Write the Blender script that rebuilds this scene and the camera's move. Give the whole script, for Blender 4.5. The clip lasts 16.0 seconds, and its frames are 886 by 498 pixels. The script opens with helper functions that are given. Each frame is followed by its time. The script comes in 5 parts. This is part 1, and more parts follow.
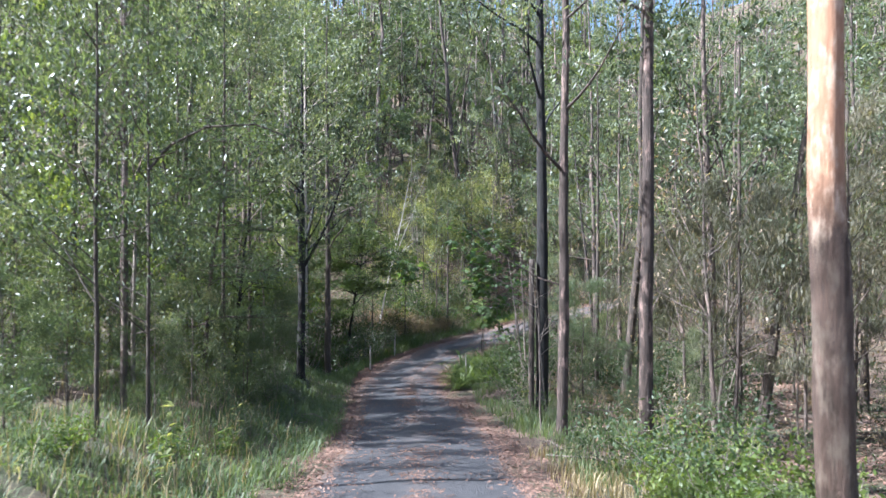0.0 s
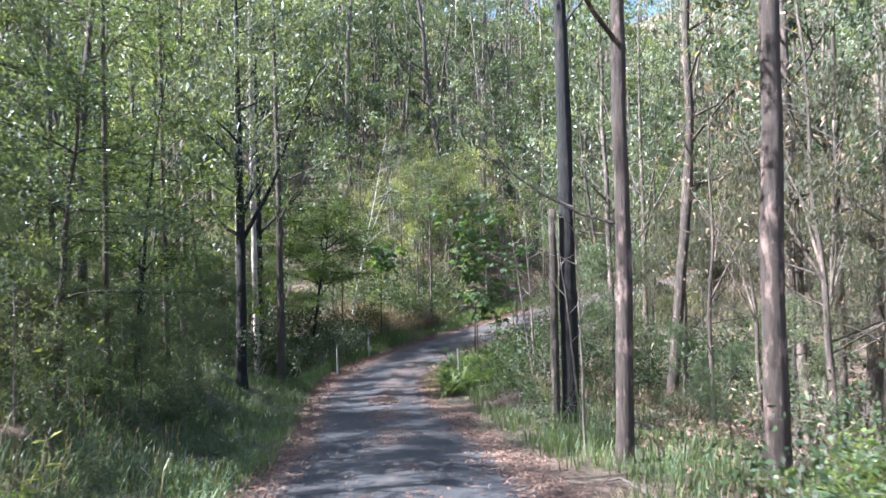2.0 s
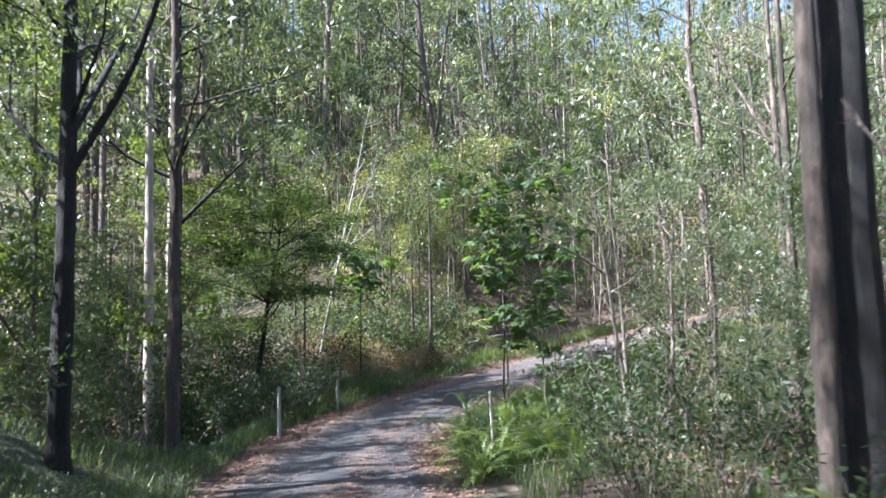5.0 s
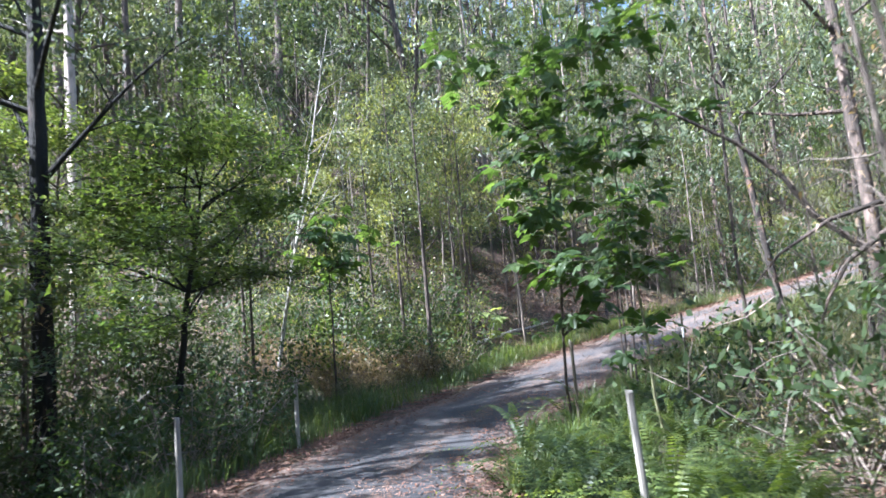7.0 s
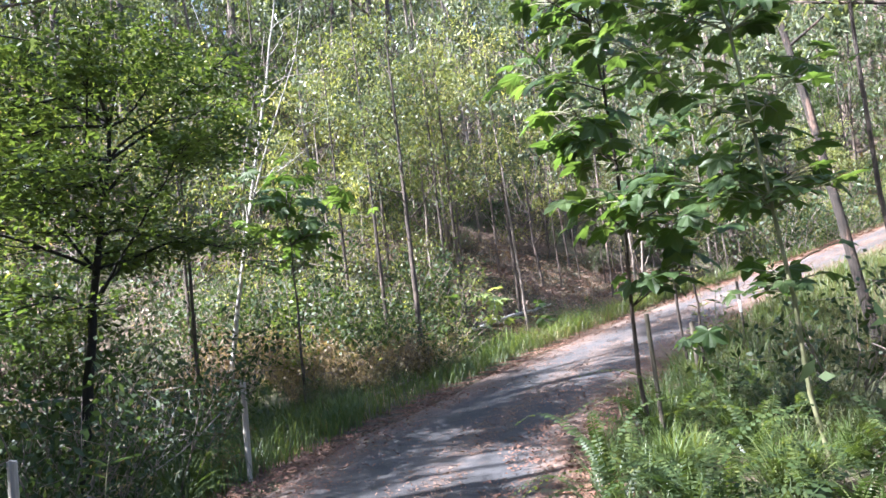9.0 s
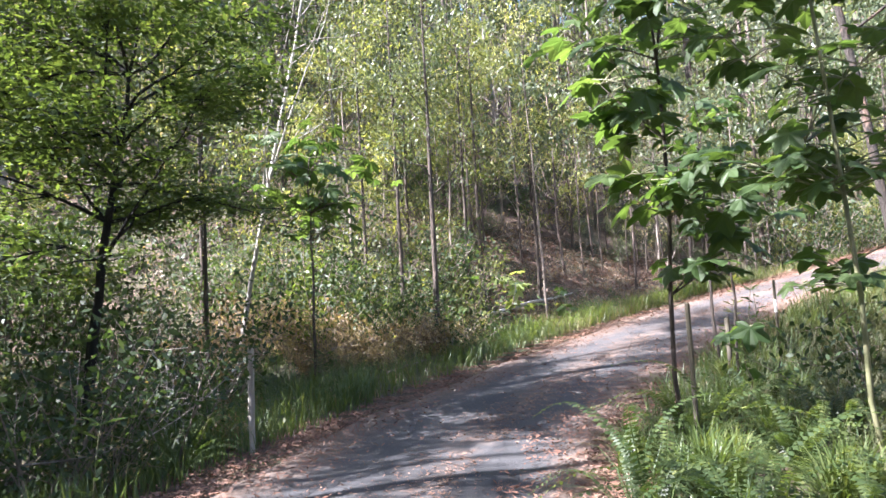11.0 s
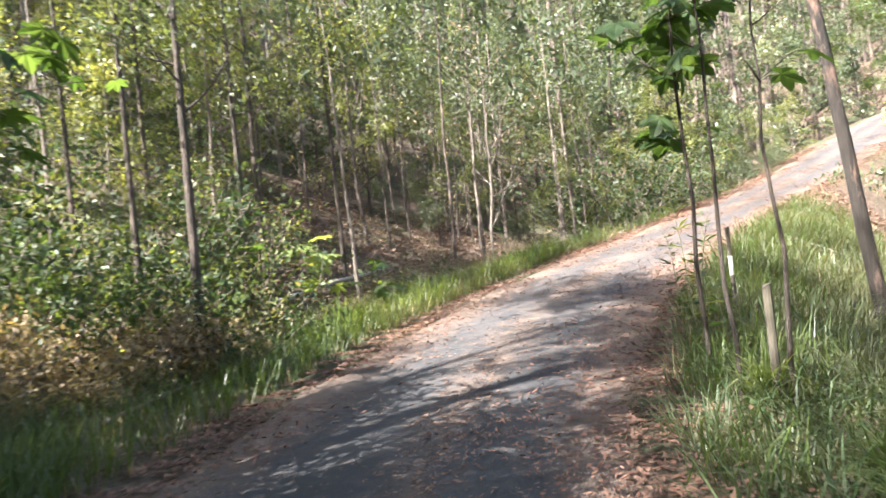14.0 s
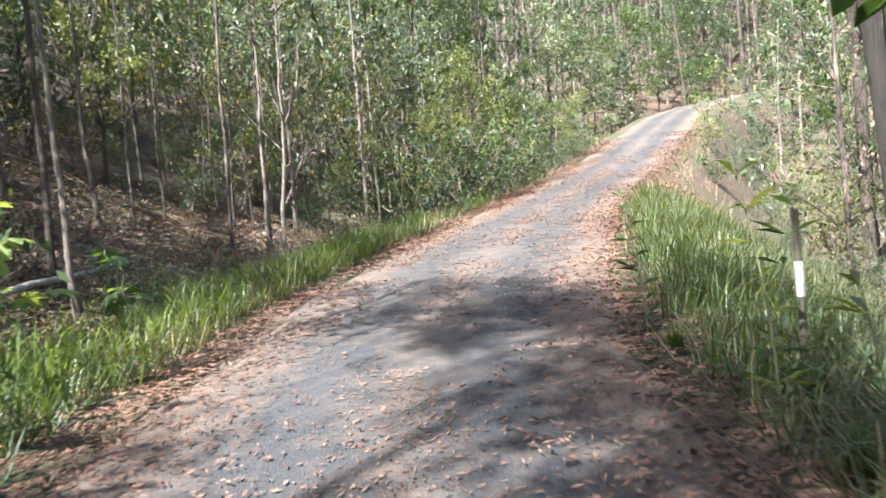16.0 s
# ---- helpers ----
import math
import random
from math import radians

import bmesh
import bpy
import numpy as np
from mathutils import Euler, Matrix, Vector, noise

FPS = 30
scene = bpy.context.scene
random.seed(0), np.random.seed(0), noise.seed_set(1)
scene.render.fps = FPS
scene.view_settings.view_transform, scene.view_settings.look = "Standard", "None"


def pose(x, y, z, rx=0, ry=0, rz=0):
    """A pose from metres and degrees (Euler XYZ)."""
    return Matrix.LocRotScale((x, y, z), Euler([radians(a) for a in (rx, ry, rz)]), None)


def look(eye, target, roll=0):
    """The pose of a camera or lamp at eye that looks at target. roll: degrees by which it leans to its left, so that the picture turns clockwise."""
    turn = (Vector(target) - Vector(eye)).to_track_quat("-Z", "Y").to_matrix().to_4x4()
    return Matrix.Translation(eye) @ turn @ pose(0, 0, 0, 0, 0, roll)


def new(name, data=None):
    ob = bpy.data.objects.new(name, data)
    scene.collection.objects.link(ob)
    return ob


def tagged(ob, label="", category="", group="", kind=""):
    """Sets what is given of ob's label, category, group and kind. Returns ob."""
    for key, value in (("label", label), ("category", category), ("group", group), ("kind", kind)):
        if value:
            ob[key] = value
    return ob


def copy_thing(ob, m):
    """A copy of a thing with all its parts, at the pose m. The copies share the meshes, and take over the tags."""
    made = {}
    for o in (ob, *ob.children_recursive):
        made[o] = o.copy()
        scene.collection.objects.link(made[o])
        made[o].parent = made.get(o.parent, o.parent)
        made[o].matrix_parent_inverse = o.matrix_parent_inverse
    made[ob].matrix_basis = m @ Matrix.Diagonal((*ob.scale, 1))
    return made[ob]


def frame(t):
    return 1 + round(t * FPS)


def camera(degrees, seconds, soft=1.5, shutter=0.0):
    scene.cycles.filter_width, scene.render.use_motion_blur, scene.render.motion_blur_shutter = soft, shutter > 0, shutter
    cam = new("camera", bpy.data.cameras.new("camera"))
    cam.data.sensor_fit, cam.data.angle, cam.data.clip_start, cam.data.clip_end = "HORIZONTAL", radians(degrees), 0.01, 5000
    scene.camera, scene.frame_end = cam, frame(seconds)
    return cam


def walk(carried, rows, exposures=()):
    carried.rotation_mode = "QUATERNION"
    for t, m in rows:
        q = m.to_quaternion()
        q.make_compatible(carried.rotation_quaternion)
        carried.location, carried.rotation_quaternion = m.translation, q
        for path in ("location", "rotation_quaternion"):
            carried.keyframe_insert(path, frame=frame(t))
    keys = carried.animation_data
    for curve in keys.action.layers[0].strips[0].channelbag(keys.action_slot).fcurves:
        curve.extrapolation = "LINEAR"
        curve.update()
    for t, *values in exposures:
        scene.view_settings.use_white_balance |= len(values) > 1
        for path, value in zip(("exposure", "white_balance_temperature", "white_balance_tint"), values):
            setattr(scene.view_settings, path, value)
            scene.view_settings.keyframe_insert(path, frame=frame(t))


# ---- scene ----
cam = camera(62.7, 16.0, 1.5, 0.35)
METRES, EYE, TILT, LEAN, TURN = 35.0, 1.42, 0.0, 0.0, 0.0
ROWS = [
    (0.0, 0.0, 0.0, 0.0, -0.0, 0.0, 0.0),
    (0.5, -0.001, 0.0411, -0.0078, -0.25, -0.1, -0.25),
    (1.0, -0.0013, 0.0827, -0.0172, -0.39, 0.31, 0.17),
    (1.5, -0.0013, 0.1248, -0.0256, -1.14, 0.18, 0.83),
    (2.0, -0.0031, 0.1652, -0.0326, -1.61, 0.54, 1.3),
    (2.5, -0.0038, 0.2061, -0.0388, -2.04, 1.33, 1.51),
    (3.0, -0.0045, 0.2486, -0.0465, -2.43, 2.01, 1.3),
    (3.5, -0.0058, 0.2931, -0.0529, -2.48, 2.79, 1.24),
    (4.0, -0.0065, 0.3383, -0.0595, -2.32, 3.38, 1.01),
    (6.5, -0.0141, 0.5702, -0.0895, -2.86, 6.69, 3.79),
    (7.0, -0.0168, 0.6155, -0.0933, -3.71, 6.39, 5.24),
    (7.5, -0.0183, 0.6573, -0.0958, -4.95, 5.85, 6.62),
    (8.0, -0.0203, 0.6855, -0.0969, -5.61, 5.65, 7.44),
    (8.5, -0.0216, 0.7018, -0.0972, -5.97, 5.75, 7.59),
    (11.0, -0.0234, 0.7236, -0.0999, -4.8, 4.65, 3.27),
    (11.5, -0.0232, 0.7374, -0.0995, -6.12, 4.1, 3.89),
    (12.0, -0.0231, 0.7546, -0.0979, -7.9, 4.01, 4.43),
    (12.5, -0.0236, 0.7786, -0.0976, -10.1, 3.69, 4.59),
    (13.0, -0.0227, 0.8057, -0.1004, -12.76, 3.2, 4.86),
    (13.5, -0.0194, 0.8377, -0.1002, -17.51, 2.26, 5.44),
    (14.0, -0.0135, 0.868, -0.1, -23.22, 1.79, 6.1),
    (14.5, -0.0054, 0.8982, -0.0986, -29.09, 1.19, 6.49),
    (15.0, 0.0041, 0.9277, -0.0972, -33.89, 0.57, 6.12),
    (15.5, 0.0155, 0.9563, -0.0973, -38.03, -0.25, 5.34),
    (16.0, 0.0281, 0.9831, -0.0956, -41.95, -0.89, 4.88),
]
walk(cam, [(t, pose(0, 0, EYE, TILT, LEAN, TURN) @ pose(METRES * x, METRES * y, METRES * z, 90 + pitch, roll, yaw)) for t, x, y, z, yaw, pitch, roll in ROWS],
     [(0.0, 2.22, 5220, 12), (1.0, 2.49, 5200, 12), (2.0, 2.59, 5250, 12), (3.0, 2.58, 5300, 12), (4.0, 2.63, 5300, 12), (6.5, 2.49, 5260, 11), (7.5, 2.81, 5060, 15), (8.5, 2.94, 5360, 16), (11.0, 2.97, 5650, 19), (11.5, 3.17, 6480, 19), (12.0, 2.88, 5930, 17), (13.0, 2.93, 5630, 14), (14.0, 2.92, 6100, 11), (14.5, 2.67, 6360, 8), (15.0, 2.61, 6420, 8), (16.0, 2.49, 5670, 7)])

# ---- world, sun ----
SUN_FROM = Vector((-0.985, -0.17, 0.0)).normalized()
SUN_EL = 48.0
wd = bpy.data.worlds.new("sky")
scene.world = wd
wd.use_nodes = True
sky = wd.node_tree.nodes.new("ShaderNodeTexSky")
sky.sky_type = "NISHITA"
sky.sun_disc = False
sky.sun_elevation = radians(SUN_EL)
sky.sun_rotation = math.atan2(SUN_FROM.x, SUN_FROM.y)
sky.air_density, sky.dust_density = 1.2, 2.5
bgn = wd.node_tree.nodes["Background"]
bgn.inputs["Strength"].default_value = 0.062
wd.node_tree.links.new(sky.outputs[0], bgn.inputs["Color"])
sun_data = bpy.data.lights.new("sun", "SUN")
sun_data.energy, sun_data.angle, sun_data.color = 5.0, radians(0.5), (1.0, 0.93, 0.82)
sun = new("sun", sun_data)
d = SUN_FROM * math.cos(radians(SUN_EL)) + Vector((0, 0, math.sin(radians(SUN_EL))))
sun.matrix_world = look(d * 60, (0, 0, 0))


# ---- materials ----
def material(name):
    m = bpy.data.materials.new(name)
    m.use_nodes = True
    nt = m.node_tree
    return m, nt, nt.nodes["Principled BSDF"]


def ramp(nt, fac, stops):
    r = nt.nodes.new("ShaderNodeValToRGB")
    while len(r.color_ramp.elements) < len(stops):
        r.color_ramp.elements.new(0.5)
    for e, (p, c) in zip(r.color_ramp.elements, stops):
        e.position, e.color = p, (*c, 1)
    nt.links.new(fac, r.inputs[0])
    return r.outputs[0]


def noise_tex(nt, scale, detail=4.0, rough=0.6, stretch=None):
    n = nt.nodes.new("ShaderNodeTexNoise")
    n.inputs["Scale"].default_value, n.inputs["Detail"].default_value, n.inputs["Roughness"].default_value = scale, detail, rough
    co = nt.nodes.new("ShaderNodeTexCoord")
    if stretch:
        mp = nt.nodes.new("ShaderNodeMapping")
        mp.inputs["Scale"].default_value = stretch
        nt.links.new(co.outputs["Object"], mp.inputs[0])
        nt.links.new(mp.outputs[0], n.inputs["Vector"])
    else:
        nt.links.new(co.outputs["Object"], n.inputs["Vector"])
    return n.outputs["Fac"]


def mix(nt, fac, a, b, mode="MIX"):
    m = nt.nodes.new("ShaderNodeMix")
    m.data_type, m.blend_type = "RGBA", mode
    for sock, v in ((m.inputs[0], fac), (m.inputs[6], a), (m.inputs[7], b)):
        if isinstance(v, (int, float)):
            sock.default_value = v
        elif isinstance(v, tuple):
            sock.default_value = (*v, 1)
        else:
            nt.links.new(v, sock)
    return m.outputs[2]


def bump(nt, bsdf, height, strength, dist=0.02):
    b = nt.nodes.new("ShaderNodeBump")
    b.inputs["Strength"].default_value, b.inputs["Distance"].default_value = strength, dist
    nt.links.new(height, b.inputs["Height"])
    nt.links.new(b.outputs[0], bsdf.inputs["Normal"])


def leaf_material(name, stops, through_leaf=0.45, rough=0.5):
    """Leaves: colour differs leaf by leaf, light shines through."""
    m, nt, p = material(name)
    g = nt.nodes.new("ShaderNodeNewGeometry")
    o = nt.nodes.new("ShaderNodeObjectInfo")
    add = nt.nodes.new("ShaderNodeMath")
    add.operation = "MULTIPLY_ADD"
    nt.links.new(g.outputs["Random Per Island"], add.inputs[0])
    add.inputs[1].default_value = 0.45
    sc = nt.nodes.new("ShaderNodeMath")
    sc.operation = "MULTIPLY"
    nt.links.new(o.outputs["Random"], sc.inputs[0])
    sc.inputs[1].default_value = 0.35
    nt.links.new(sc.outputs[0], add.inputs[2])
    cl = nt.nodes.new("ShaderNodeMath")
    cl.operation = "MULTIPLY_ADD"
    nt.links.new(noise_tex(nt, 0.9, 2, 0.5), cl.inputs[0])
    cl.inputs[1].default_value = 0.9
    cl.inputs[2].default_value = -0.35
    sm_ = nt.nodes.new("ShaderNodeMath")
    sm_.operation = "ADD"
    nt.links.new(add.outputs[0], sm_.inputs[0])
    nt.links.new(cl.outputs[0], sm_.inputs[1])
    col = ramp(nt, sm_.outputs[0], stops)
    nt.links.new(col, p.inputs["Base Color"])
    p.inputs["Roughness"].default_value = rough
    t = nt.nodes.new("ShaderNodeBsdfTranslucent")
    lit = mix(nt, 1.0, col, (1.5, 1.45, 0.6), "MULTIPLY")
    nt.links.new(lit, t.inputs["Color"])
    ms = nt.nodes.new("ShaderNodeMixShader")
    ms.inputs[0].default_value = through_leaf
    nt.links.new(p.outputs[0], ms.inputs[1])
    nt.links.new(t.outputs[0], ms.inputs[2])
    nt.links.new(ms.outputs[0], nt.nodes["Material Output"].inputs["Surface"])
    return m


GUM = leaf_material("gum_leaf", [(0.0, (0.035, 0.052, 0.03)), (0.45, (0.085, 0.112, 0.062)), (0.8, (0.20, 0.225, 0.135)), (1.0, (0.40, 0.39, 0.28))], 0.42, 0.46)
WATTLE = leaf_material("fine_leaf", [(0.0, (0.032, 0.05, 0.03)), (0.5, (0.07, 0.098, 0.055)), (1.0, (0.17, 0.20, 0.115))], 0.45, 0.35)
YELLOW = leaf_material("yellow_green_leaf", [(0.0, (0.06, 0.078, 0.026)), (0.45, (0.15, 0.172, 0.058)), (0.8, (0.31, 0.315, 0.115)), (1.0, (0.54, 0.49, 0.28))], 0.45, 0.5)
SPRAY = leaf_material("spray_leaf", [(0.0, (0.042, 0.07, 0.024)), (0.5, (0.09, 0.13, 0.038)), (0.85, (0.19, 0.225, 0.062)), (1.0, (0.31, 0.31, 0.10))], 0.5, 0.45)
NEEDLE = leaf_material("tan_needle", [(0.0, (0.04, 0.044, 0.028)), (0.5, (0.09, 0.09, 0.06)), (0.85, (0.18, 0.165, 0.115)), (1.0, (0.3, 0.265, 0.2))], 0.42, 0.6)
PALE = leaf_material("pale_lobed_leaf", [(0.0, (0.17, 0.22, 0.08)), (0.5, (0.27, 0.33, 0.12)), (1.0, (0.4, 0.44, 0.2))], 0.45, 0.5)
# lighter green for sunny spots, the sunlight is part of the colour
LIME = leaf_material("sunlit_lime_leaf", [(0.0, (0.06, 0.10, 0.025)), (0.5, (0.13, 0.18, 0.045)), (1.0, (0.26, 0.30, 0.09))], 0.5, 0.45)
GREEN = leaf_material("broad_leaf", [(0.0, (0.025, 0.045, 0.02)), (0.5, (0.048, 0.078, 0.032)), (1.0, (0.10, 0.135, 0.06))], 0.45, 0.55)
GRASS = leaf_material("grass_blade", [(0.0, (0.06, 0.10, 0.045)), (0.55, (0.095, 0.135, 0.06)), (0.88, (0.17, 0.205, 0.10)), (1.0, (0.36, 0.33, 0.20))], 0.45)
CLUMP = leaf_material("tussock_blade", [(0.0, (0.06, 0.10, 0.025)), (0.55, (0.098, 0.135, 0.045)), (0.85, (0.16, 0.19, 0.07)), (1.0, (0.26, 0.26, 0.12))], 0.45, 0.4)
LOBED = leaf_material("lobed_leaf", [(0.0, (0.034, 0.07, 0.024)), (0.5, (0.068, 0.115, 0.038)), (1.0, (0.14, 0.19, 0.068))], 0.55, 0.5)
OLIVE = leaf_material("olive_grass_blade", [(0.0, (0.06, 0.068, 0.034)), (0.5, (0.11, 0.12, 0.06)), (0.85, (0.19, 0.18, 0.10)), (1.0, (0.38, 0.32, 0.21))], 0.4, 0.6)
FERN = leaf_material("fern_leaflet", [(0.0, (0.026, 0.05, 0.017)), (0.5, (0.055, 0.085, 0.028)), (0.85, (0.11, 0.14, 0.045)), (1.0, (0.2, 0.22, 0.08))], 0.5, 0.45)
DRY = leaf_material("dry_grass", [(0.0, (0.20, 0.15, 0.08)), (0.6, (0.34, 0.27, 0.16)), (1.0, (0.5, 0.42, 0.27))], 0.3)
BRACKEN = leaf_material("dry_bracken", [(0.0, (0.09, 0.06, 0.042)), (0.45, (0.26, 0.185, 0.125)), (0.8, (0.42, 0.33, 0.235)), (1.0, (0.58, 0.49, 0.38))], 0.35, 0.6)
LITTER = leaf_material("fallen_leaf", [(0.0, (0.06, 0.036, 0.026)), (0.45, (0.15, 0.085, 0.06)), (0.8, (0.27, 0.165, 0.12)), (1.0, (0.44, 0.35, 0.29))], 0.1, 0.8)

RED_LITTER = leaf_material("reddish_fallen_leaf", [(0.0, (0.075, 0.038, 0.026)), (0.45, (0.20, 0.10, 0.068)), (0.8, (0.35, 0.20, 0.14)), (1.0, (0.5, 0.38, 0.3))], 0.1, 0.8)


def bark_material(name, dark, light, patch, amount=0.5, low=None):
    """Bark with long fibres and patches; low: a rougher skirt at the foot."""
    m, nt, p = material(name)
    fib = noise_tex(nt, 26, 6, 0.75, (1, 1, 0.1))
    big = noise_tex(nt, 6.0, 4, 0.65, (1, 1, 0.35))
    c = ramp(nt, fib, [(0.3, dark), (0.7, light)])
    pf = ramp(nt, big, [(max(0.0, 0.62 - amount * 0.3), (0, 0, 0)), (0.74 - amount * 0.2, (1, 1, 1))])
    c = mix(nt, pf, c, patch)
    if low:
        co = nt.nodes.new("ShaderNodeTexCoord")
        sp = nt.nodes.new("ShaderNodeSeparateXYZ")
        nt.links.new(co.outputs["Object"], sp.inputs[0])
        ad = nt.nodes.new("ShaderNodeMath")
        ad.operation = "MULTIPLY_ADD"
        nt.links.new(big, ad.inputs[0])
        ad.inputs[1].default_value = 1.6
        nt.links.new(sp.outputs["Z"], ad.inputs[2])
        mr = nt.nodes.new("ShaderNodeMapRange")
        mr.inputs["From Min"].default_value, mr.inputs["From Max"].default_value = low[1] + 0.5, low[1] + 1.1
        nt.links.new(ad.outputs[0], mr.inputs[0])
        lowc = ramp(nt, fib, [(0.3, tuple(v * 0.6 for v in low[0])), (0.75, tuple(v * 2.6 for v in low[0]))])
        lowc = mix(nt, pf, lowc, tuple(v * 0.27 for v in patch))
        c = mix(nt, mr.outputs[0], lowc, c)
    nt.links.new(c, p.inputs["Base Color"])
    p.inputs["Roughness"].default_value = 0.85
    bump(nt, p, fib, 1.0, 0.05)
    return m


BARK_BLACK = bark_material("charred_bark", (0.006, 0.006, 0.006), (0.024, 0.021, 0.019), (0.06, 0.042, 0.035), 0.2)
BARK_GREY = bark_material("grey_gum_bark", (0.035, 0.028, 0.024), (0.15, 0.115, 0.095), (0.30, 0.22, 0.18), 0.4)
BARK_PALE = bark_material("pale_gum_bark", (0.26, 0.22, 0.19), (0.48, 0.42, 0.37), (0.58, 0.47, 0.41), 0.6, ((0.05, 0.04, 0.033), 1.8))
BARK_BROWN = bark_material("brown_bark", (0.03, 0.024, 0.02), (0.105, 0.08, 0.063), (0.19, 0.14, 0.11), 0.35)
BARK_MOTTLED = bark_material("mottled_dark_bark", (0.018, 0.015, 0.013), (0.06, 0.047, 0.038), (0.22, 0.14, 0.105), 0.2)
BARK_ORANGE = bark_material("salmon_gum_bark", (0.36, 0.18, 0.10), (0.62, 0.36, 0.22), (0.74, 0.56, 0.42), 0.45, ((0.07, 0.045, 0.033), 3.2))
BARK_WHITE = bark_material("dead_white_wood", (0.30, 0.27, 0.24), (0.58, 0.54, 0.49), (0.26, 0.22, 0.19), 0.35)
BARK_RED = bark_material("reddish_gum_bark", (0.025, 0.02, 0.017), (0.115, 0.082, 0.066), (0.30, 0.205, 0.17), 0.3)
TWIG = bark_material("twig_bark", (0.10, 0.08, 0.065), (0.28, 0.23, 0.19), (0.36, 0.30, 0.25), 0.4)

# forest floor
FLOOR, nt, p = material("forest_floor")
n1, n2, n3 = noise_tex(nt, 0.35, 5, 0.65), noise_tex(nt, 9, 6, 0.75), noise_tex(nt, 55, 3, 0.7)
brown = ramp(nt, n2, [(0.3, (0.04, 0.028, 0.02)), (0.5, (0.11, 0.072, 0.05)), (0.72, (0.22, 0.15, 0.105))])
green = ramp(nt, n2, [(0.3, (0.028, 0.036, 0.016)), (0.55, (0.075, 0.08, 0.04)), (0.75, (0.14, 0.12, 0.075))])
c = mix(nt, ramp(nt, n1, [(0.46, (0, 0, 0)), (0.6, (1, 1, 1))]), brown, green)
c = mix(nt, 0.5, c, ramp(nt, n3, [(0.3, (0.35, 0.35, 0.35)), (0.7, (1.4, 1.4, 1.4))]), "MULTIPLY")
nt.links.new(c, p.inputs["Base Color"])
p.inputs["Roughness"].default_value = 0.95
bump(nt, p, n2, 0.9, 0.06)

# worn asphalt, grey, with pale dust and pinkish dirt
ASPHALT, nt, p = material("worn_asphalt")
n1, n2, n3 = noise_tex(nt, 0.5, 4, 0.6), noise_tex(nt, 5, 6, 0.7), noise_tex(nt, 90, 3, 0.8)
grey = ramp(nt, n3, [(0.25, (0.02, 0.02, 0.022)), (0.55, (0.055, 0.054, 0.058)), (0.8, (0.15, 0.144, 0.146))])
dirt = ramp(nt, n3, [(0.25, (0.075, 0.052, 0.042)), (0.75, (0.24, 0.178, 0.14))])
at = nt.nodes.new("ShaderNodeAttribute")
at.attribute_name = "dirt"
sm = nt.nodes.new("ShaderNodeMath")
sm.operation = "MULTIPLY_ADD"
nt.links.new(n2, sm.inputs[0])
sm.inputs[1].default_value = 0.9
nt.links.new(at.outputs["Fac"], sm.inputs[2])
c = mix(nt, ramp(nt, sm.outputs[0], [(0.55, (0, 0, 0)), (0.95, (1, 1, 1))]), grey, dirt)
c = mix(nt, 0.5, c, ramp(nt, n1, [(0.3, (0.55, 0.55, 0.55)), (0.7, (1.2, 1.2, 1.2))]), "MULTIPLY")
nt.links.new(c, p.inputs["Base Color"])
p.inputs["Roughness"].default_value = 0.85
rough = nt.nodes.new("ShaderNodeMath")
rough.operation = "MULTIPLY_ADD"
nt.links.new(n2, rough.inputs[0])
rough.inputs[1].default_value = 2.5
nt.links.new(n3, rough.inputs[2])
bump(nt, p, rough.outputs[0], 0.8, 0.016)

WOOD, nt, p = material("weathered_post_wood")
n = noise_tex(nt, 14, 5, 0.7, (1, 1, 0.08))
nt.links.new(ramp(nt, n, [(0.3, (0.17, 0.15, 0.13)), (0.7, (0.46, 0.43, 0.38))]), p.inputs["Base Color"])
p.inputs["Roughness"].default_value = 0.9
bump(nt, p, n, 0.5, 0.01)
MOSSY, nt, p = material("mossy_post_wood")
n = noise_tex(nt, 11, 5, 0.7, (1, 1, 0.3))
nt.links.new(ramp(nt, n, [(0.3, (0.05, 0.043, 0.034)), (0.55, (0.14, 0.12, 0.09)), (0.75, (0.07, 0.09, 0.035))]), p.inputs["Base Color"])
p.inputs["Roughness"].default_value = 0.95
bump(nt, p, n, 0.5, 0.01)
# pale colour standing in for sunlight on part of a thin post
SUNLIT_BAND, nt, p = material("sunlit_post_band")
nt.links.new(ramp(nt, noise_tex(nt, 20, 4), [(0.3, (0.3, 0.29, 0.26)), (0.7, (0.55, 0.54, 0.5))]), p.inputs["Base Color"])
p.inputs["Roughness"].default_value = 0.6
WIRE, nt, p = material("rusty_wire")
nt.links.new(ramp(nt, noise_tex(nt, 30, 3), [(0.3, (0.18, 0.14, 0.11)), (0.7, (0.38, 0.35, 0.32))]), p.inputs["Base Color"])
p.inputs["Metallic"].default_value, p.inputs["Roughness"].default_value = 0.6, 0.6

